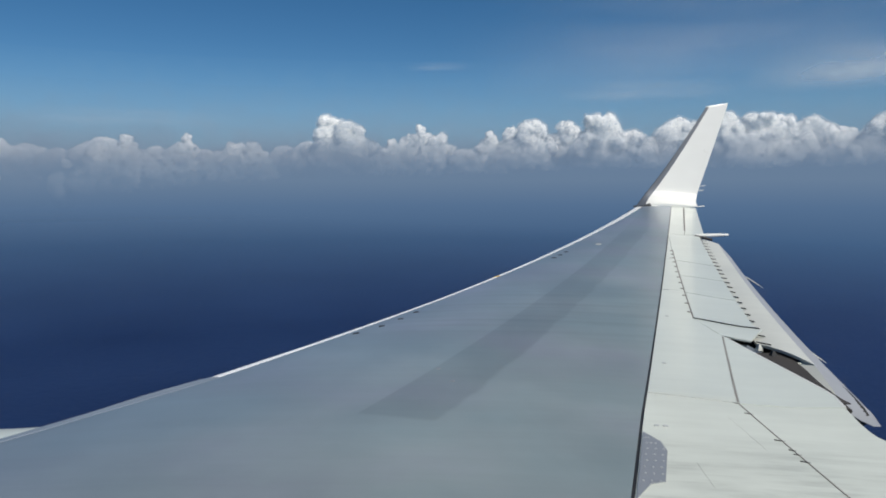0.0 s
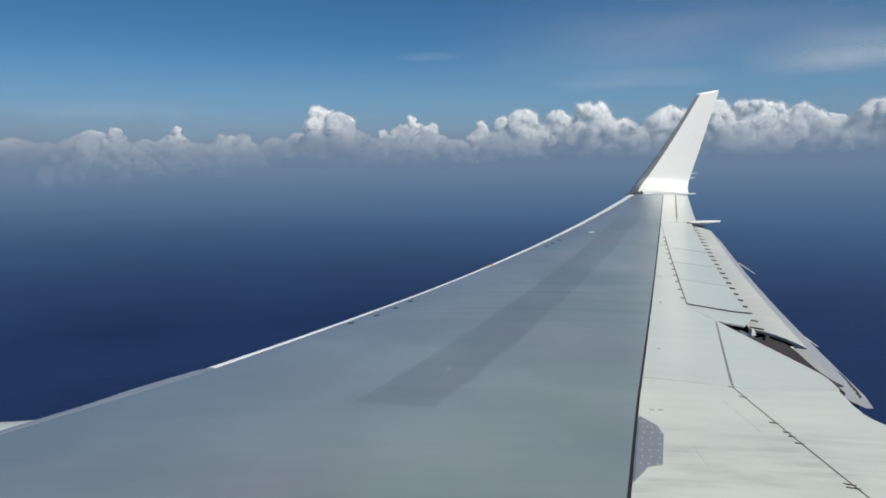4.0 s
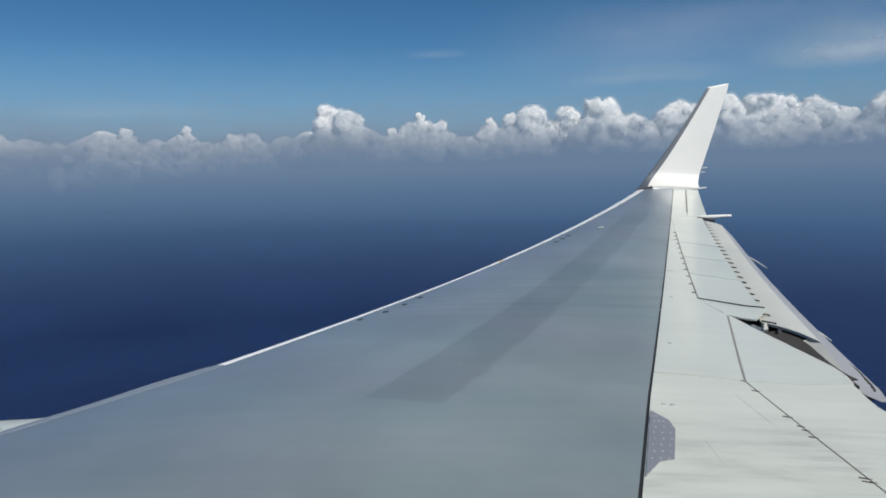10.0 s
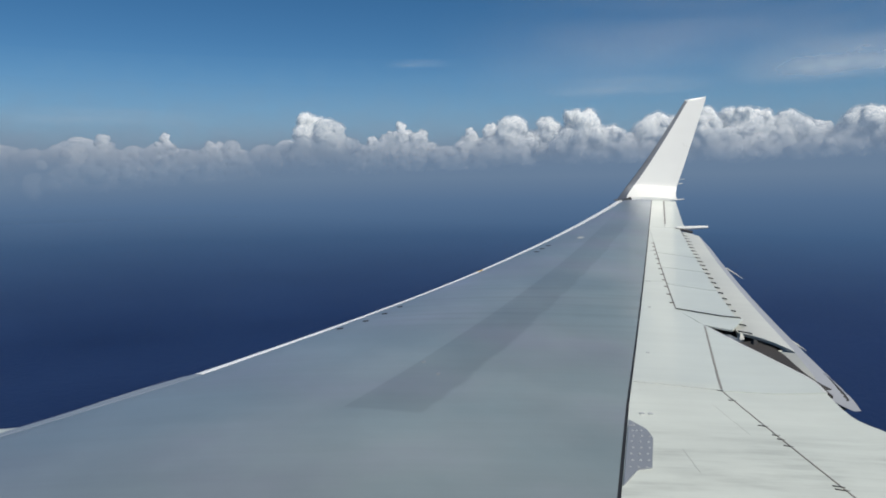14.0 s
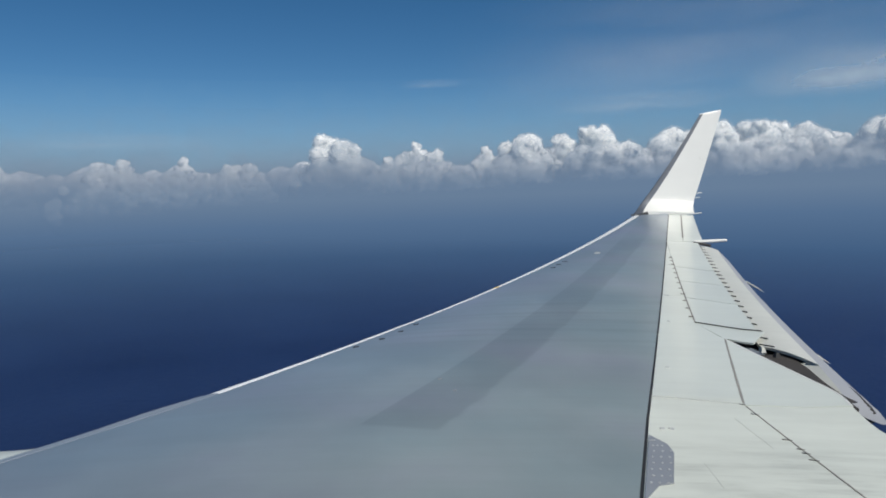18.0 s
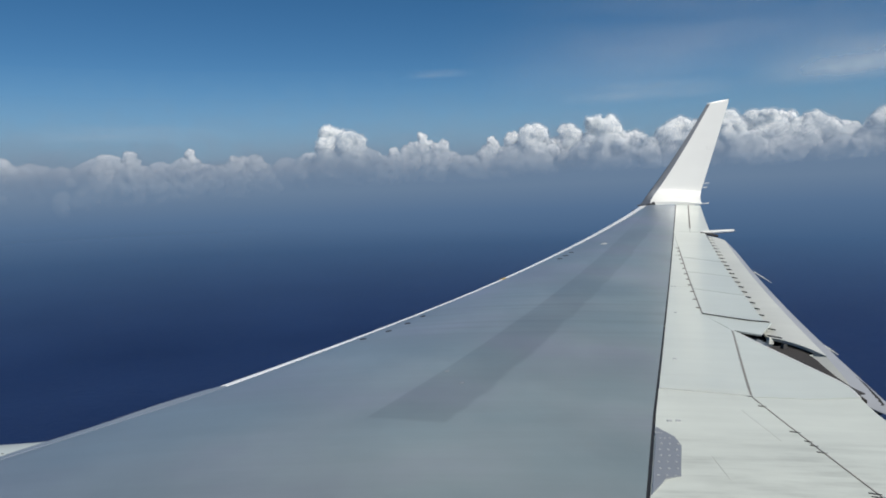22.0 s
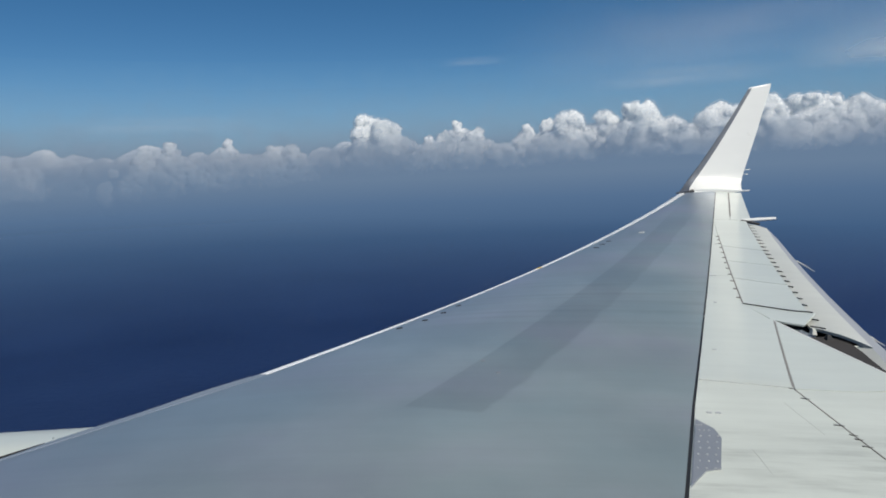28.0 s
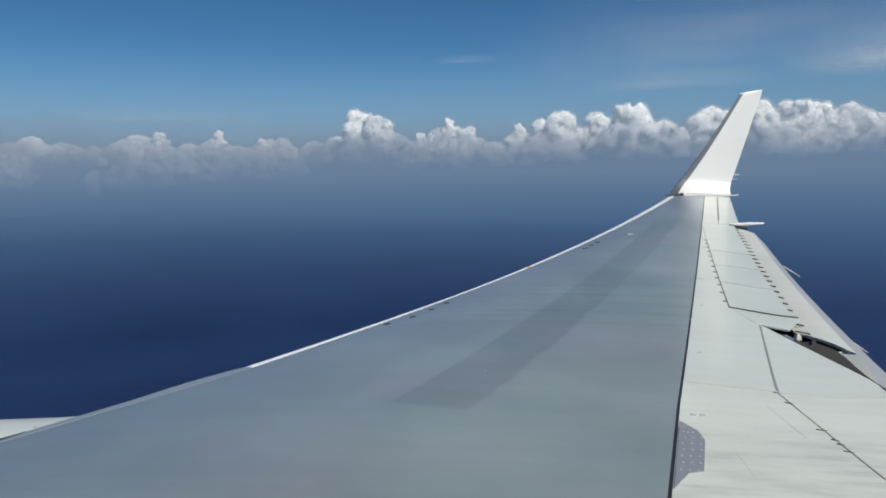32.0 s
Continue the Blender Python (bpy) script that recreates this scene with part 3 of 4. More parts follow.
# dark tabs along the spoilers' trailing edges
for k in range(24):
    s = k / 23
    y = 6.83 + (13.0 - 6.83) * s
    x = 2.475 + (4.437 - 2.475) * s
    l = 0.065
    part("seal_tab", sheet("seal_tab", (x - 0.012, y + 0.030, 0.022), (x + l, y - 0.024, 0.03), (x + l, y - 0.002 + 0.012 * s, 0.03), (x - 0.012, y + 0.048 + 0.012 * s, 0.022), off=0.008, thick=0.008, nu=2, nv=1),
         RUBBER, flap, "small dark seal tab")


def cove():
    pts = [(1.95, 7.7), (2.95, 7.7), (2.90, 6.9), (2.78, 6.45), (2.68, 6.05), (2.58, 5.75), (2.53, 5.63), (2.39, 5.53), (2.05, 5.45), (1.95, 6.5)]
    bm = bmesh.new()
    f = bm.faces.new([bm.verts.new(on(x, y, -0.15)) for x, y in pts])
    ext = bmesh.ops.extrude_face_region(bm, geom=[f])
    bmesh.ops.translate(bm, verts=[v for v in ext["geom"] if isinstance(v, bmesh.types.BMVert)], vec=(0, 0, -0.05))
    bmesh.ops.recalc_face_normals(bm, faces=bm.faces)
    return bm


part("flap_cove", cove(), CAVITY, wing, "cove between panels and flap, its shade put into a dark colour")


# cove floor fore and aft of the actuator, shade put into its colour
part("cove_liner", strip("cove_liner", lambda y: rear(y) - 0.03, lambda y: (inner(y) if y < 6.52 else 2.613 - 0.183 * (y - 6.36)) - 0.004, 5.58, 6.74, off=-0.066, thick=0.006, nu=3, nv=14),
     CAVITY, wing, "floor of the flap cove, its shade put into a dark brown-grey")
# added plate; its blue-grey stands for the view through the open slot
part("cove_liner", strip("cove_liner", lambda y: 2.20, lambda y: 2.455, 6.76, 6.99, off=-0.07, thick=0.006, nu=3, nv=3), EDGE, wing, "blue-grey plate added where the open slot shows sea and sky colour")


def bracket(name, x, y, wide, deep, tall, drop):
    """An upright web that narrows upwards."""
    z = skin(x, y) - drop
    rings = [[(x + sx * wide * f, y + sy * deep * f, z + h) for sx, sy in ((-1, -1), (1, -1), (1, 1), (-1, 1))] for f, h in ((1.0, 0.0), (0.85, 0.5 * tall), (0.45, tall))]
    return loft(name, rings)


part("actuator_cap", bracket("actuator_cap", 2.445, 6.79, 0.017, 0.024, 0.040, 0.058), PALE, wing, "pale upright actuator bracket in the cove")
part("actuator_bracket", bracket("actuator_bracket", 2.485, 6.66, 0.020, 0.024, 0.048, 0.08), DARK, wing, "dark actuator hump in the cove")
part("cove_seal", tube("cove_seal", [on(2.45, 6.50, -0.085), on(2.52, 6.49, -0.075), on(2.60, 6.47, -0.075)], 0.008), PALE, wing, "pale rolled seal at the flap's end")
part("cove_seal", tube("cove_seal", [on(2.36, 6.38, -0.10), on(2.44, 6.2, -0.09), on(2.43, 5.95, -0.09), on(2.39, 5.7, -0.095), on(2.38, 5.57, -0.11)], 0.014), CAVITY, wing,
     "brown-grey rubber bulb seal along the panel edge")

# flap track fairings whose drooped tails show behind the flap
def fairing(tip, y0):
    x, y, z = tip
    pts = [(x - 1.75, y0, z - 0.02), (x - 1.3, y0, z - 0.02), (x - 0.9, y0, z + 0.0), (x - 0.5, y0, z + 0.04), (x - 0.28, y0, z + 0.10), (x - 0.20, y0, z + 0.128), (x - 0.10, 0.5 * (y + y0), z + 0.064), (x, y, z)]
    rad = (0.02, 0.05, 0.06, 0.040, 0.016, 0.010, 0.009, 0.003)
    return tube("track_fairing", pts, lambda s: rad[min(7, int(round(s * 7)))], 10)


for tip, y0 in (((3.26, 7.32, -0.44), 7.34), ((4.31, 10.59, -0.49), 10.63)):
    part("track_fairing", fairing(tip, y0), PALE, wing, "pale pointed flap track fairing")


def end_plate():
    rings = []
    for i in range(13):
        s = i / 12
        x = 4.36 + 0.55 * s
        w = 0.027 * (0.45 + 0.55 * math.sin(math.pi * min(1, s * 0.75 + 0.1)) ** 0.6)
        z = -0.150 + 0.02 * s
        rings.append([(x, 13.10 + w * 1.2 * math.cos(g), z + w * (1.25 - 0.3 * s) * math.sin(g)) for g in (2 * math.pi * k / 10 for k in range(10))])
    return loft("flap_end_fairing", rings)


endf = part("flap_end_fairing", end_plate(), WHITE_GLOSS, wing, "white rod-like fairing at the flap's outer end")
# the dark underside of the fairing's fore end, drawn as a black tube
part("gap_edge", tube("gap_edge", [on(4.36, 13.06, -0.005), on(4.50, 13.03, -0.02), on(4.62, 13.0, -0.045)], 0.022), RUBBER, endf, "black tube standing for the shade in the gap beneath")

# small openings along the leading edge, marks
for px, py in ((-0.445, 6.83), (-0.275, 7.045), (-0.142, 7.31), (-0.025, 7.598), (1.68, 10.70), (1.80, 10.95), (1.93, 11.2)):
    big = py < 8
    w, d = (0.021, 0.02) if big else (0.03, 0.025)
    part("vent_hole", sheet("vent_hole", (px - w, py - d), (px + w, py - d), (px + w, py + d), (px - w, py + d), off=0.003, thick=0.004, nu=2, nv=1), RUBBER, wing,
         "small dark vent near the leading edge")
part("tie_down_mark", sheet("tie_down_mark", (0.80, 9.50), (0.86, 9.50), (0.88, 9.58), (0.83, 9.58), off=0.006, thick=0.006, nu=2, nv=1), YELLOW, wing, "small yellow mark at the edge")
part("white_patch", sheet("white_patch", (2.47, 11.80), (2.55, 11.80), (2.58, 11.92), (2.51, 11.92), off=0.004, thick=0.004, nu=2, nv=1), FAINT, wing, "small pale patch")
for px, py in ((0.10, 5.72), (0.17, 5.47)):
    part("white_patch", sheet("white_patch", (px, py), (px + 0.018, py), (px + 0.024, py + 0.02), (px + 0.006, py + 0.03), off=0.003, thick=0.004, nu=1, nv=1), GREY_PLATE, wing, "small scuff")


# ---- winglet ----
def winglet_lines(v):
    """Fore edge, aft edge, spanwise place and height at v from root to tip."""
    if v < 0.2:
        g = v / 0.2 * radians(76)
        y, z = 16.60 + 0.42 * math.sin(g), 0.02 + 0.42 * (1 - math.cos(g))
    else:
        s = (v - 0.2) / 0.8
        y, z = 16.60 + 0.42 * math.sin(radians(76)) + 0.36 * s, 0.02 + 0.42 * (1 - math.cos(radians(76))) + 1.78 * s
    h = min(1, max(0, z / 2.12))
    fore = 4.58 + (6.16 - 4.58) * h ** 0.86
    aft = 5.77 + (6.57 - 5.77) * h ** 0.97
    return fore, aft, y, z


def winglet_ring(v, a, b, shrink=1.0):
    fore, aft, y, z = winglet_lines(v)
    f2, a2, y2, z2 = winglet_lines(min(1, v + 0.01)) if v < 0.99 else winglet_lines(v)
    f1, a1, y1, z1 = winglet_lines(max(0, v - 0.01))
    t = Vector((0, y2 - y1, z2 - z1)).normalized()
    nrm = Vector((0, -t.z, t.y))
    c = aft - fore
    ring = []
    n = 14
    for side in (1, -1):
        seq = range(n + 1) if side == 1 else range(n - 1, 0, -1)
        for i in seq:
            s = a + (b - a) * (i / n)
            th = side * 0.24 * c * (math.sqrt(max(s, 0)) * (1 - s) + 0.02) * shrink * 0.5
            p = Vector((fore + c * s, y, z)) + nrm * th
            ring.append(tuple(p))
    return ring


winglet = thing("winglet", (5.2, 16.6, 0.0), "tall white blended winglet standing at the wing's tip", "winglet")
wr = [winglet_ring(i / 40 * 0.985, 0.07, 1.0) for i in range(41)]
part("winglet_skin", loft("winglet_skin", wr), WHITE_GLOSS, winglet, "glossy white inner face")
def fore_ring(v):
    fore, aft, y, z = winglet_lines(v)
    base = winglet_ring(v, 0.0, 0.068, 1.0)
    w = 0.085 * (1 - 0.6 * v) + 0.13 * math.exp(-v / 0.035)
    f0 = min(p[0] for p in base)
    return [(p[0] - (w * (1 - (p[0] - f0) / max(1e-6, 0.068 * (aft - fore)))), p[1], p[2]) for p in base]


part("leading_edge", loft("leading_edge", [fore_ring(i / 40 * 0.985) for i in range(41)]), METAL_DULL, winglet, "dull bare-metal leading edge coloured with the dark sea's reflection")
def cap_lines():
    rings = []
    for k in range(7):
        s = k / 6
        base = winglet_ring(0.985, 0.0, 1.0, 1.0 - 0.75 * s ** 2)
        cut = 0.20 * s ** 2.0
        x0, x1 = min(p[0] for p in base), max(p[0] for p in base)
        rings.append([(x0 - 0.045 + cut + 0.02 * s + (p[0] - x0) * (x1 - x0 + 0.045 - cut) / (x1 - x0), p[1] + 0.012 * s, p[2] + (0.05 + 0.05 * (p[0] - x0) / (x1 - x0)) * s) for p in base])
    return loft("tip_cap", rings)


part("tip_cap", cap_lines(), WHITE_GLOSS, winglet, "rounded white tip cap")
part("root_fairing", tube("root_fairing", [(4.29, 16.55, -0.085), (4.40, 16.56, -0.065), (4.50, 16.56, -0.035), (4.62, 16.58, 0.0), (4.76, 16.6, 0.045)], lambda s: 0.012 + 0.035 * s), DARK, winglet,
     "dark pointed joint fairing at the root")
part("root_joint", tube("root_joint", [on(4.72, 16.60, 0.0), on(5.0, 16.61, 0.0), on(5.4, 16.62, 0.0), (5.70, 16.62, 0.01), (5.90, 16.62, 0.03)], 0.012), WHITE_GLOSS, winglet, "bright joint strip at the root")
part("static_wick", tube("static_wick", [(5.93, 16.98, 0.42), (6.04, 16.99, 0.43)], 0.007, 6), PALE, winglet, "short trailing rod")

part("static_wick", tube("static_wick", [(5.89, 16.95, 0.33), (5.99, 16.96, 0.335)], 0.007, 6), PALE, winglet, "short trailing rod")

# ---- engine nacelle ahead of the wing ----
nacelle = thing("engine_nacelle", (-2.6, 4.85, -1.0), "white rounded engine nacelle ahead of the wing", "engine")


def ring_x(x, r, seg=48, zc=-1.09):
    return [(x, 4.82 + r * 1.02 * math.cos(2 * math.pi * k / seg), zc + r * math.sin(2 * math.pi * k / seg)) for k in range(seg)]


prof = [(-1.0, 1.05), (-1.4, 1.09), (-1.65, 1.092), (-1.9, 1.075), (-2.4, 1.058), (-2.9, 1.05), (-3.4, 1.035), (-3.75, 1.01)]
part("cowl", loft("cowl", [ring_x(x, r - 0.014) for x, r in prof], cap=False), WHITE, nacelle, "white painted cowl")
lip = [(-3.755, 1.01), (-3.95, 0.97), (-4.05, 0.92), (-4.0, 0.85), (-3.8, 0.80), (-3.2, 0.79)]
part("inlet_lip", loft("inlet_lip", [ring_x(x, r) for x, r in lip], cap=False), METAL, nacelle, "bare-metal inlet lip")
part("fan", loft("fan", [ring_x(-3.2, 0.785), ring_x(-3.15, 0.785)]), DARK, nacelle, "dark fan face")
part("pylon", loft("pylon", [[(x, 4.82 - w, -0.6), (x, 4.82 - w, zt), (x, 4.82, zt + 0.04), (x, 4.82 + w, zt), (x, 4.82 + w, -0.6)] for x, w, zt in
     ((-2.6, 0.02, -0.12), (-2.2, 0.10, -0.14), (-1.8, 0.14, -0.15), (-1.2, 0.14, -0.2))]), WHITE, nacelle, "white pylon fairing")

part("cowl_seam", tube("cowl_seam", [(-1.941, 4.93, -0.066), (-1.904, 4.93, -0.048), (-1.869, 4.93, -0.035)], 0.004), RUBBER, nacelle, "dark seam beside the wing")

# ---- sea ----
def sea():
    m, t, b = mat("sea_water")
    co = coords(t, (1, 1, 1))
    n1 = node(t, "ShaderNodeTexNoise", Scale=0.004, Detail=8.0, Roughness=0.6)
    t.links.new(co, n1.inputs["Vector"])
    col = ramp(t, n1.outputs[0], [(0.3, (0.006, 0.0185, 0.069)), (0.7, (0.011, 0.029, 0.093))])
    t.links.new(col, b.inputs["Base Color"])
    n2 = node(t, "ShaderNodeTexNoise", Scale=0.12, Detail=6.0, Roughness=0.7)
    t.links.new(co, n2.inputs["Vector"])
    bp = node(t, "ShaderNodeBump", Strength=0.35, Distance=2.0)
    t.links.new(n2.outputs[0], bp.inputs["Height"])
    t.links.new(bp.outputs[0], b.inputs["Normal"])
    b.inputs["Roughness"].default_value = 0.55
    b.inputs["IOR"].default_value = 1.33
    b.inputs["Specular IOR Level"].default_value = 0.35
    radii = [1, 60, 150, 300, 600, 1100, 1800, 2700, 3700, 4850]
    seg = 96
    verts = [(0, 0, SEA)] + [(r * math.cos(2 * math.pi * k / seg), r * math.sin(2 * math.pi * k / seg), SEA) for r in radii for k in range(seg)]
    faces = [(0, 1 + k, 1 + (k + 1) % seg) for k in range(seg)]
    for j in range(len(radii) - 1):
        for k in range(seg):
            q = (k + 1) % seg
            faces.append((1 + j * seg + k, 1 + (j + 1) * seg + k, 1 + (j + 1) * seg + q, 1 + j * seg + q))
    me = mesh("sea", verts, faces)
    me.materials.append(m)
    tagged(new("sea_water", me), "deep blue open sea far below the wing", "sea", kind="structure")


SEA = -150.0
sea()


# ---- haze over the sea, painted on thin glowing shells far away ----
def haze(radius, stops, cols, wavy, top, scale=(2.6, 14.0), detail=5.0, forward=None):
    """A glowing shell that carries painted haze; stops are (height, opacity)."""
    m = bpy.data.materials.new("glowing_sea_haze")
    m.use_nodes = True
    t = m.node_tree
    t.nodes.clear()
    tc = t.nodes.new("ShaderNodeTexCoord")
    sep = t.nodes.new("ShaderNodeSeparateXYZ")
    t.links.new(tc.outputs["Object"], sep.inputs[0])
    nz = node(t, "ShaderNodeTexNoise", Scale=1.0, Detail=detail, Roughness=0.55)
    t.links.new(coords(t, (scale[0] / radius, scale[0] / radius, scale[1] / radius)), nz.inputs["Vector"])
    wob = node(t, "ShaderNodeMath", op="MULTIPLY_ADD")
    wob.inputs[1].default_value, wob.inputs[2].default_value = wavy * 2, -wavy
    t.links.new(nz.outputs[0], wob.inputs[0])
    # the ripple dies away towards the water
    calm = node(t, "ShaderNodeMapRange")
    calm.inputs[1].default_value, calm.inputs[2].default_value = SEA, SEA * 0.4
    t.links.new(sep.outputs[2], calm.inputs[0])
    wc = node(t, "ShaderNodeMath", op="MULTIPLY")
    t.links.new(wob.outputs[0], wc.inputs[0])
    t.links.new(calm.outputs[0], wc.inputs[1])
    add = node(t, "ShaderNodeMath", op="ADD")
    t.links.new(sep.outputs[2], add.inputs[0])
    t.links.new(wc.outputs[0], add.inputs[1])
    rng01 = node(t, "ShaderNodeMapRange")
    z0, z1 = stops[0][0], stops[-1][0]
    rng01.inputs[1].default_value, rng01.inputs[2].default_value = z0, z1
    t.links.new(add.outputs[0], rng01.inputs[0])
    r = t.nodes.new("ShaderNodeValToRGB")
    r.color_ramp.interpolation = "B_SPLINE"
    e = r.color_ramp.elements
    while len(e) < len(stops):
        e.new(0.5)
    for el, (z, a) in zip(e, stops):
        el.position = (z - z0) / (z1 - z0)
        el.color = (a, a, a, 1)
    t.links.new(rng01.outputs[0], r.inputs[0])
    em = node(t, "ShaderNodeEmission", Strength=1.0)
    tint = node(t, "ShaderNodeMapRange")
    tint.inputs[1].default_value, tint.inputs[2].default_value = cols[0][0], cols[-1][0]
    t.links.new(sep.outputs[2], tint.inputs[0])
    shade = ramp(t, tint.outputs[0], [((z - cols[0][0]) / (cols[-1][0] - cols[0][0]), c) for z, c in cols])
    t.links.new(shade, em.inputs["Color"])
    tr = t.nodes.new("ShaderNodeBsdfTransparent")
    mx = t.nodes.new("ShaderNodeMixShader")
    out = t.nodes.new("ShaderNodeOutputMaterial")
    cover = r.outputs[0]
    if forward:
        # opacity scaled by forward behind the wing; below 1 greys the clouds ahead
        lie = node(t, "ShaderNodeMapRange")
        lie.interpolation_type = "SMOOTHSTEP"
        lie.inputs[1].default_value, lie.inputs[2].default_value = -500, 700
        lie.inputs[3].default_value, lie.inputs[4].default_value = 1.0, forward
        t.links.new(sep.outputs[0], lie.inputs[0])
        thick = node(t, "ShaderNodeMath", op="MULTIPLY")
        t.links.new(cover, thick.inputs[0])
        t.links.new(lie.outputs[0], thick.inputs[1])
        cover = thick.outputs[0]
    t.links.new(cover, mx.inputs[0])
    t.links.new(tr.outputs[0], mx.inputs[1])
    t.links.new(em.outputs[0], mx.inputs[2])
    t.links.new(mx.outputs[0], out.inputs[0])
    seg = 160
    zs = [SEA - 1, top]
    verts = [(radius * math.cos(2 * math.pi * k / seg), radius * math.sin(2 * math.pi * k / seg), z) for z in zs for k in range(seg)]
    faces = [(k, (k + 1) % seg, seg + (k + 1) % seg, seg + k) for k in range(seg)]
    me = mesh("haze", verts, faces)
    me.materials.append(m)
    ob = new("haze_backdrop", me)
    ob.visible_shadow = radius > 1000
    tagged(ob, "glowing shell coloured as grey-blue haze above the sea horizon", "haze", kind="structure")


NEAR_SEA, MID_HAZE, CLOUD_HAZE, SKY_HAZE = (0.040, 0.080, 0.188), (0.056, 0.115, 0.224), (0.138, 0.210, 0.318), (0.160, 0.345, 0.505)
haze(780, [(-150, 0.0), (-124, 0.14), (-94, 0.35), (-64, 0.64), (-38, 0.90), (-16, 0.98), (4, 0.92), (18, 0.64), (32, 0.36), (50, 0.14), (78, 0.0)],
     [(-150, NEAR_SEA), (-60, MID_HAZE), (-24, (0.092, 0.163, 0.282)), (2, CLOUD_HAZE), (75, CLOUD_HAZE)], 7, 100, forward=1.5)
# this shell's torn top also paints the grey, shaded mass of low clouds
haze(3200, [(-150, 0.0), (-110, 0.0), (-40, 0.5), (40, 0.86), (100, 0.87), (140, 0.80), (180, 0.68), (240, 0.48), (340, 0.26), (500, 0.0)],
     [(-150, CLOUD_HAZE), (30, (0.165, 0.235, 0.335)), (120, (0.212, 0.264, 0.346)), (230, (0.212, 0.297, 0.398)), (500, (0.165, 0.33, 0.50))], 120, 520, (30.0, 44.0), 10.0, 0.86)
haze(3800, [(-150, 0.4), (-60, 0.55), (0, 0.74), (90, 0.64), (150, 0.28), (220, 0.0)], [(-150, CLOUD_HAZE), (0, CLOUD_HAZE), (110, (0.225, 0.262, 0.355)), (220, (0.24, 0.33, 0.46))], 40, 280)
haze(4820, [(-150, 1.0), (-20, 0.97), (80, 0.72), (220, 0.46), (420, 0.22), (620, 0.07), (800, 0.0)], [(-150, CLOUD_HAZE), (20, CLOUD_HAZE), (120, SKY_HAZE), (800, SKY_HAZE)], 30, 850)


# ---- clouds ----
def cloud_material():
    m, t, b = mat("cloud_white")
    co = coords(t, (1, 1, 1))
    n = node(t, "ShaderNodeTexNoise", Scale=0.05, Detail=8.0, Roughness=0.6)
    t.links.new(co, n.inputs["Vector"])
    bp = node(t, "ShaderNodeBump", Strength=0.06, Distance=10.0)
    t.links.new(n.outputs[0], bp.inputs["Height"])
    tone = ramp(t, n.outputs[0], [(0.3, (0.86, 0.86, 0.835)), (0.7, (0.92, 0.92, 0.90))])
    t.links.new(tone, b.inputs["Base Color"])
    b.inputs["Roughness"].default_value = 1.0
    b.inputs["Specular IOR Level"].default_value = 0.0
    b.inputs["Subsurface Weight"].default_value = 1.0
    b.inputs["Subsurface Radius"].default_value = (1, 1, 1)
    b.inputs["Subsurface Scale"].default_value = 22.0
    # light scatters inside the cloud, so the heap as a whole shades more than each lump
    tc = t.nodes.new("ShaderNodeTexCoord")
    out_way = t.nodes.new("ShaderNodeVectorMath")
    out_way.operation = "NORMALIZE"
    t.links.new(tc.outputs["Object"], out_way.inputs[0])
    turn = t.nodes.new("ShaderNodeVectorTransform")
    turn.vector_type, turn.convert_from, turn.convert_to = "VECTOR", "OBJECT", "WORLD"
    t.links.new(out_way.outputs[0], turn.inputs[0])
    both = t.nodes.new("ShaderNodeVectorMath")
    both.operation = "ADD"
    t.links.new(turn.outputs[0], both.inputs[0])
    t.links.new(bp.outputs[0], both.inputs[1])
    unit = t.nodes.new("ShaderNodeVectorMath")
    unit.operation = "NORMALIZE"
    t.links.new(both.outputs[0], unit.inputs[0])
    t.links.new(unit.outputs[0], b.inputs["Normal"])
    return m


def wisp_material():
    """Thin, torn cloud that lets most light through."""
    m = bpy.data.materials.new("cloud_wisp")
    m.use_nodes = True
    t = m.node_tree
    t.nodes.clear()
    half = t.nodes.new("ShaderNodeMixShader")
    half.inputs[0].default_value = 0.5
    for k, kind in ((1, "ShaderNodeBsdfDiffuse"), (2, "ShaderNodeBsdfTranslucent")):
        side = t.nodes.new(kind)
        side.inputs["Color"].default_value = (0.95, 0.95, 0.93, 1)
        t.links.new(side.outputs[0], half.inputs[k])
    n = node(t, "ShaderNodeTexNoise", Scale=0.045, Detail=7.0, Roughness=0.65)
    t.links.new(coords(t, (1, 1, 1)), n.inputs["Vector"])
    tr = t.nodes.new("ShaderNodeBsdfTransparent")
    mx = t.nodes.new("ShaderNodeMixShader")
    t.links.new(smooth_step(t, n.outputs[0], 0.40, 0.62, 0.0, 0.34), mx.inputs[0])
    t.links.new(tr.outputs[0], mx.inputs[1])
    t.links.new(half.outputs[0], mx.inputs[2])
    out = t.nodes.new("ShaderNodeOutputMaterial")
    t.links.new(mx.outputs[0], out.inputs[0])
    return m


CLOUD = cloud_material()
WISP = wisp_material()


def ball(level):
    bm = bmesh.new()
    bmesh.ops.create_icosphere(bm, subdivisions=level, radius=1)
    v = np.array([p.co[:] for p in bm.verts])
    f = np.array([[q.index for q in p.verts] for p in bm.faces])
    bm.free()
    return v, f


BALL = ball(2)
rng = np.random.default_rng(11)
LATTICE = np.random.default_rng(5).uniform(-1, 1, (32, 32, 32))


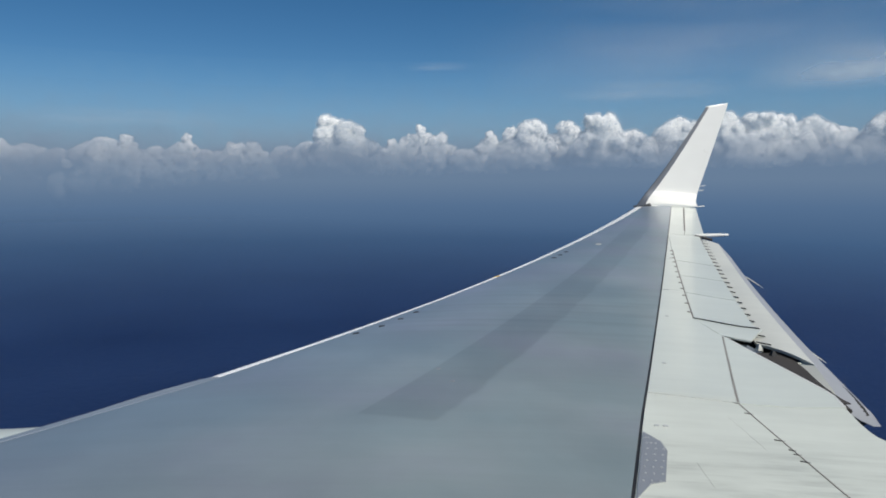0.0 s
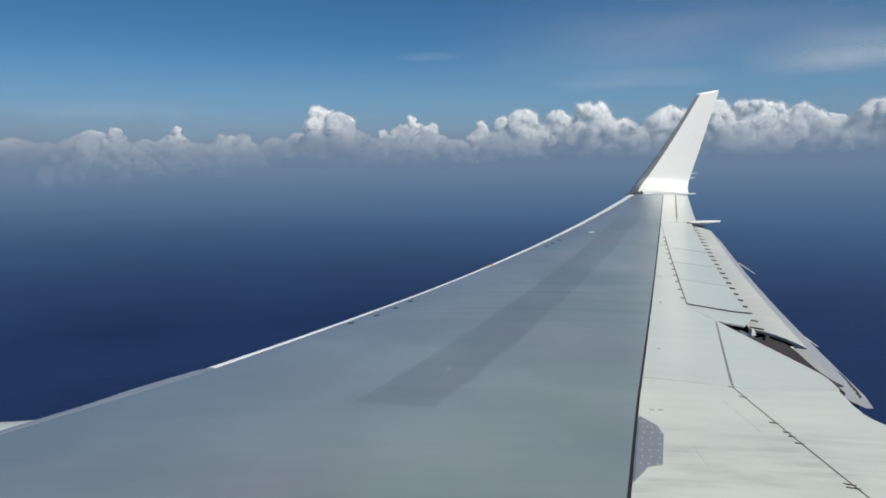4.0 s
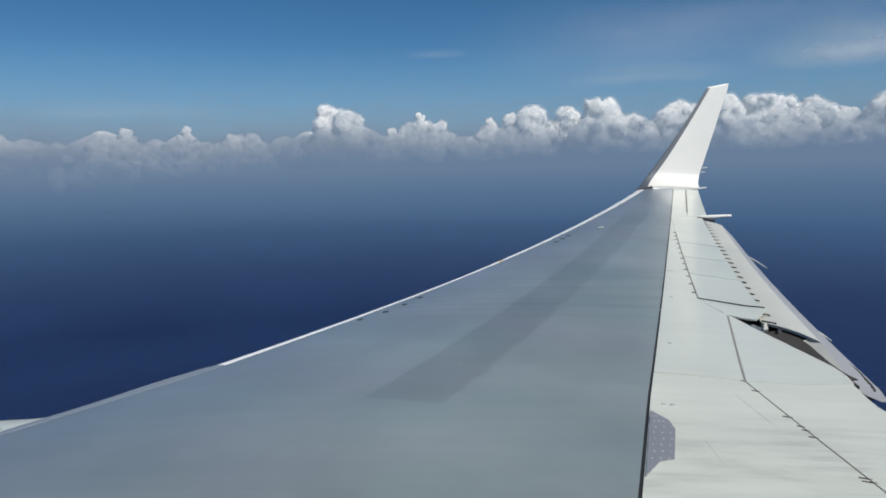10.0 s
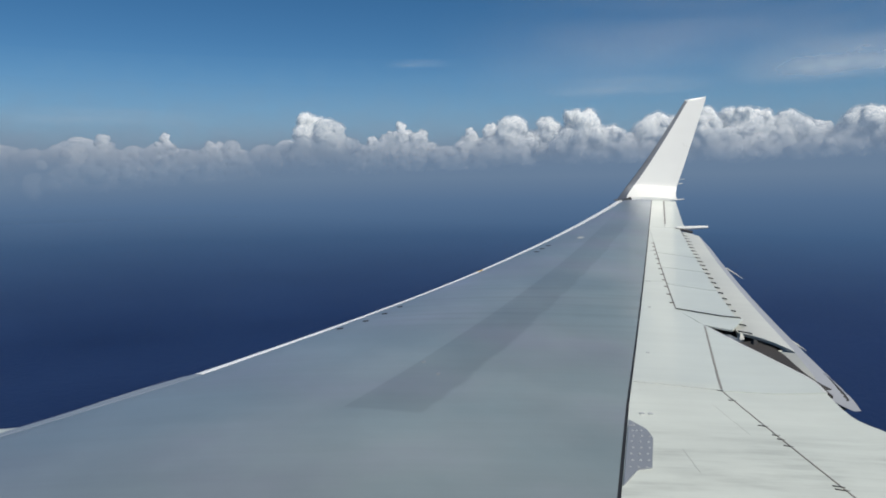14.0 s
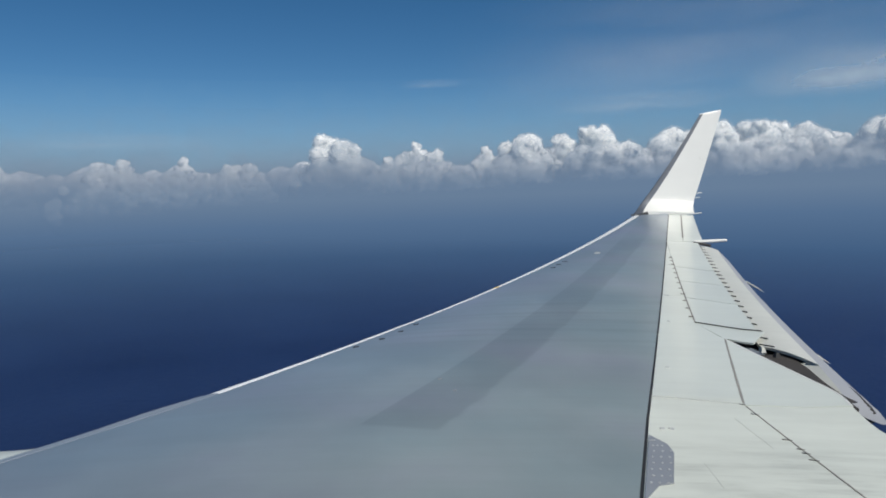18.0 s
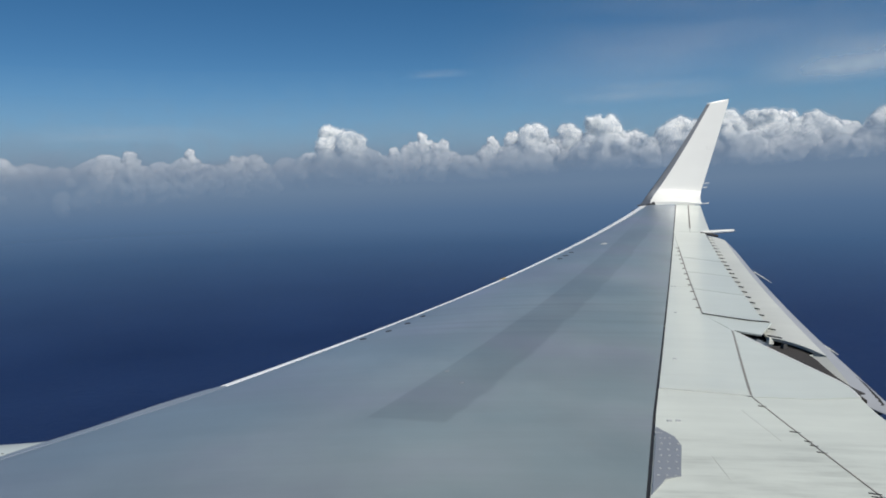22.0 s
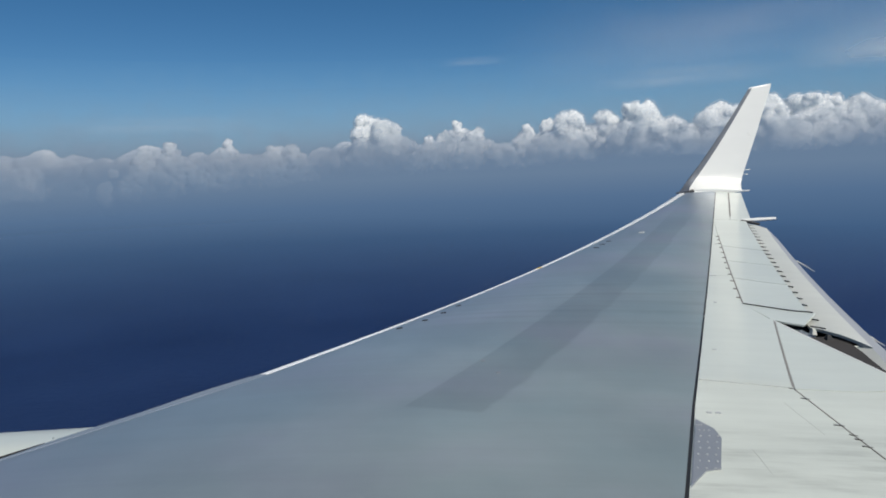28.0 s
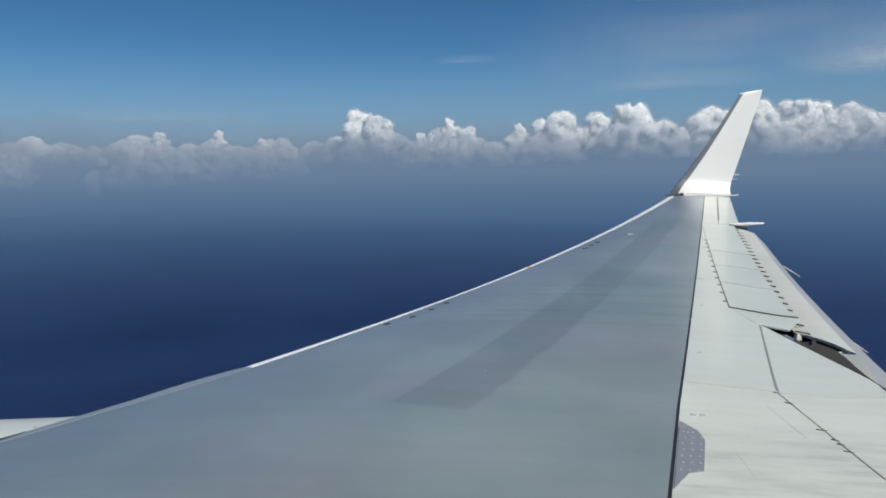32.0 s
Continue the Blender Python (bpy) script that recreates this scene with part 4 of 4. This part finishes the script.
def lattice_noise(p):
    """Smooth noise, about -1 to 1, at each row of p; it repeats every 32."""
    k = np.floor(p).astype(int)
    f = p - k
    f = f * f * (3 - 2 * f)
    k0, k1 = k % 32, (k + 1) % 32
    total = 0.0
    for bx in (0, 1):
        for by in (0, 1):
            for bz in (0, 1):
                w = (f[:, 0] if bx else 1 - f[:, 0]) * (f[:, 1] if by else 1 - f[:, 1]) * (f[:, 2] if bz else 1 - f[:, 2])
                total = total + w * LATTICE[(k1 if bx else k0)[:, 0], (k1 if by else k0)[:, 1], (k1 if bz else k0)[:, 2]]
    return total


def cloud(azimuth, distance, width, height, base, label, peaks=2, voxel=5.0, lean=0.0, spread=0.5):
    """A heap cloud grown from puffs, fused into one billowing skin; azimuth in degrees from straight outboard."""
    size = min(0.6 * height, 1.6 * width)
    puffs = []
    for k in range(peaks):
        px = 0.0 if k == 0 else rng.uniform(-0.5, 0.5) * (width + 0.3 * height)
        top = height if k == 0 else height * rng.uniform(0.6, 0.88)
        for q in range(54):
            deep = (q / 53) ** 1.2 * 0.8 * top
            wide = 0.28 * width + (0.22 + 0.5 * spread) * deep
            r = min(0.24 * width + 0.12 * deep, 0.2 * height, 46) * rng.uniform(0.55, 1.2)
            puffs.append((px + lean * (top - deep) * 0.25 + rng.uniform(-1, 1) * wide, rng.uniform(-1, 1) * wide * 0.7, top - r - deep, r))
        # a full core, so that no daylight shows between the puffs
        for q in range(14):
            deep = (0.12 + 0.8 * q / 13) * 0.85 * top
            r = min(0.30 * width + (0.16 + 0.28 * spread) * deep, 0.9 * (top - deep), 0.55 * height)
            puffs.append((px + lean * (top - deep) * 0.25, 0.0, top - deep - 0.35 * r, 0.8 * r))
    grown = list(puffs)
    for k in range(260):
        x, y, z, r = grown[rng.integers(len(grown))]
        if r < 0.035 * size:
            continue
        d = rng.normal(0, 1, 3)
        d[2] = abs(d[2]) * 0.9
        d /= np.linalg.norm(d)
        q = r * rng.uniform(0.25, 0.6)
        p = (x + d[0] * r, y + d[1] * r, z + d[2] * r * 0.9, q)
        if p[2] + q < height * 1.02:
            grown.append(p)
    V, F = [], []
    for k, (x, y, z, r) in enumerate(grown):
        V.append(BALL[0] * r + np.array([x, y, z]))
        F.append(BALL[1] + k * len(BALL[0]))
    me = bpy.data.meshes.new("puffs")
    me.from_pydata(np.concatenate(V).tolist(), [], np.concatenate(F).tolist())
    ob = bpy.data.objects.new("cloud", me)
    scene.collection.objects.link(ob)
    mod = ob.modifiers.new("fuse", "REMESH")
    mod.mode = "VOXEL"
    mod.voxel_size = voxel
    fused = bpy.data.meshes.new_from_object(ob.evaluated_get(bpy.context.evaluated_depsgraph_get()))
    ob.modifiers.clear()
    n = len(fused.vertices)
    co = np.empty(n * 3)
    no = np.empty(n * 3)
    fused.vertices.foreach_get("co", co)
    fused.vertices.foreach_get("normal", no)
    co, no = co.reshape(-1, 3), no.reshape(-1, 3)
    # ease the clefts between the puffs
    edges = np.empty(len(fused.edges) * 2, dtype=np.int64)
    fused.edges.foreach_get("vertices", edges)
    ea, eb = edges[0::2], edges[1::2]
    count = np.bincount(edges, minlength=n)[:, None]
    for k in range(5):
        total = np.stack([np.bincount(ea, co[eb, q], n) + np.bincount(eb, co[ea, q], n) for q in range(3)], 1)
        co = 0.4 * co + 0.6 * total / np.maximum(count, 1)
    fused.vertices.foreach_set("co", co.ravel())
    fused.update()
    fused.vertices.foreach_get("normal", no.reshape(-1))
    p = co + rng.uniform(500, 1500, 3)
    amp = 0.055 * size
    g = size / 180
    d = lattice_noise(p / (52 * g)) * 0.9 + abs(lattice_noise(p / (24 * g))) * 0.5 + abs(lattice_noise(p / (11 * g))) * 0.3 - 0.25
    co = co + no * (d * amp)[:, None]
    fused.vertices.foreach_set("co", co.ravel())
    ob.data = fused
    bpy.data.meshes.remove(me)
    fused.name = "cloud"
    fused.materials.clear()
    fused.materials.append(CLOUD)
    fused.polygons.foreach_set("use_smooth", [True] * len(fused.polygons))
    fused.update()
    if voxel < 6:
        fringe = fused.copy()
        fringe.vertices.foreach_set("co", (co + no * (0.05 * size)).ravel())
        fringe.materials.clear()
        fringe.materials.append(WISP)
        fringe.update()
        child = new("wispy_fringe", fringe)
        child.parent = ob
        child["label"] = "thin torn cloud edge"
    a = radians(azimuth)
    ob.matrix_basis = Matrix.Translation((distance * math.sin(a), distance * math.cos(a), base)) @ Matrix.Rotation(-a, 4, "Z")
    return tagged(ob, label, "cloud", "bank of heap clouds")


WHITE_CLOUD = "bright white heap cloud with a grey hazy base"
GREY_CLOUD = "low grey heap cloud in the haze above the sea"
# azimuth, top elevation and width in degrees
HEAPS = [(-31.1, 1.89, 2.4), (-23.4, 2.89, 1.4), (-21.4, 3.52, 0.8), (-21.1, 2.24, 1.4), (-17.6, 3.71, 0.6), (-15.5, 2.36, 2.0), (-14.0, 3.01, 1.3), (-12.6, 3.11, 1.1),
         (-6.9, 5.18, 1.7), (-5.3, 4.67, 2.2), (-4.0, 2.35, 1.6), (-2.3, 3.39, 0.7), (-1.2, 3.45, 1.4), (0.2, 4.54, 0.8), (1.5, 3.79, 1.4), (3.5, 2.58, 1.6), (5.7, 3.85, 1.1),
         (7.0, 4.23, 1.1), (9.0, 4.75, 2.1), (11.8, 4.65, 1.6), (14.3, 5.15, 2.5), (17.1, 3.31, 2.4), (19.9, 4.6, 2.9)]
HEAPS_AFT = [(23.2, 5.02, 1.6), (23.7, 3.78, 2.4), (25.3, 4.82, 2.1), (27.0, 4.68, 2.3), (28.7, 4.43, 2.3), (30.8, 2.68, 2.0), (33.5, 4.6, 2.6), (36.5, 5.2, 3.0)]
for az, el, w in HEAPS + HEAPS_AFT:
    far = az < -10
    dist = rng.uniform(3700, 3800) if far else rng.uniform(3350, 3700)
    base = rng.uniform(-40, 0)
    top = dist * math.tan(radians(el))
    cloud(az, dist, dist * radians(w * 1.1), top - base, base, GREY_CLOUD if far else WHITE_CLOUD, peaks=3, voxel=5.0, lean=rng.uniform(-0.4, 0.2), spread=rng.uniform(0.3, 0.8))
for k in range(50):
    az = -58 + 116 * k / 49 + rng.uniform(-1, 1)
    dist = rng.uniform(3850, 4450)
    el = rng.uniform(1.7, 2.9) + 1.0 * max(0, az / 40)
    base = rng.uniform(-70, -40)
    cloud(az, dist, dist * radians(rng.uniform(3.5, 7.0)), dist * math.tan(radians(el)) - base, base, GREY_CLOUD, peaks=3, voxel=9.0)


# ---- thin high cloud ----
def veil_cloud(azimuth, elevation, wide, high, strength, stretch, label, r=4550):
    m = bpy.data.materials.new("thin_cloud")
    m.use_nodes = True
    t = m.node_tree
    t.nodes.clear()
    tc = t.nodes.new("ShaderNodeTexCoord")
    sep = t.nodes.new("ShaderNodeSeparateXYZ")
    t.links.new(tc.outputs["Object"], sep.inputs[0])
    nz = node(t, "ShaderNodeTexNoise", Scale=1.0, Detail=7.0, Roughness=0.55)
    t.links.new(coords(t, (stretch[0], 0, stretch[1])), nz.inputs["Vector"])
    mask = None
    for out, half in ((0, wide / 2), (2, high / 2)):
        ab = node(t, "ShaderNodeMath", op="ABSOLUTE")
        t.links.new(sep.outputs[out], ab.inputs[0])
        mr = node(t, "ShaderNodeMapRange")
        mr.interpolation_type = "SMOOTHERSTEP"
        mr.inputs[1].default_value, mr.inputs[2].default_value = half * 0.1, half * 0.95
        mr.inputs[3].default_value, mr.inputs[4].default_value = 1.0, 0.0
        t.links.new(ab.outputs[0], mr.inputs[0])
        if mask is None:
            mask = mr.outputs[0]
        else:
            mm = node(t, "ShaderNodeMath", op="MULTIPLY")
            t.links.new(mask, mm.inputs[0])
            t.links.new(mr.outputs[0], mm.inputs[1])
            mask = mm.outputs[0]
    nr = node(t, "ShaderNodeMapRange")
    nr.inputs[1].default_value, nr.inputs[2].default_value = 0.28, 0.66
    nr.inputs[4].default_value = strength
    t.links.new(nz.outputs[0], nr.inputs[0])
    mm = node(t, "ShaderNodeMath", op="MULTIPLY")
    t.links.new(mask, mm.inputs[0])
    t.links.new(nr.outputs[0], mm.inputs[1])
    df = node(t, "ShaderNodeBsdfDiffuse")
    df.inputs["Color"].default_value = (0.85, 0.85, 0.85, 1)
    tl = node(t, "ShaderNodeBsdfTranslucent")
    tl.inputs["Color"].default_value = (0.85, 0.85, 0.85, 1)
    half_mix = t.nodes.new("ShaderNodeMixShader")
    t.links.new(df.outputs[0], half_mix.inputs[1])
    t.links.new(tl.outputs[0], half_mix.inputs[2])
    tr = t.nodes.new("ShaderNodeBsdfTransparent")
    mx = t.nodes.new("ShaderNodeMixShader")
    out = t.nodes.new("ShaderNodeOutputMaterial")
    t.links.new(mm.outputs[0], mx.inputs[0])
    t.links.new(tr.outputs[0], mx.inputs[1])
    t.links.new(half_mix.outputs[0], mx.inputs[2])
    t.links.new(mx.outputs[0], out.inputs[0])
    n = 16
    verts = [(-wide / 2 + wide * i / n, -(0.25 * wide) * (1 - (2 * i / n - 1) ** 2) * 0.3 + 0.6 * h, h) for h in (-high / 2, 0, high / 2) for i in range(n + 1)]
    faces = [(j * (n + 1) + i, j * (n + 1) + i + 1, (j + 1) * (n + 1) + i + 1, (j + 1) * (n + 1) + i) for j in range(2) for i in range(n)]
    me = mesh("thin_cloud", verts, faces)
    me.materials.append(m)
    ob = new("backdrop_thin_cloud", me)
    a, e = radians(azimuth), radians(elevation)
    ob.matrix_basis = Matrix.Translation((r * math.cos(e) * math.sin(a), r * math.cos(e) * math.cos(a), r * math.sin(e))) @ Matrix.Rotation(-a, 4, "Z")
    tagged(ob, label, "thin cloud", kind="structure")


veil_cloud(32.4, 7.7, 1700, 360, 0.58, (0.0012, 0.0035), "soft white sheet of thin high cloud")
veil_cloud(23, 10.5, 3800, 1100, 0.17, (0.0009, 0.0035), "broad faint veil of high cloud", 4200)
veil_cloud(1.5, 8.8, 520, 80, 0.15, (0.006, 0.03), "faint thin streak of high cloud")
veil_cloud(17, 6.6, 1500, 180, 0.22, (0.003, 0.02), "faint thin streak of high cloud")
veil_cloud(-22, 4.6, 1700, 150, 0.16, (0.002, 0.018), "faint pale streak of high cloud")
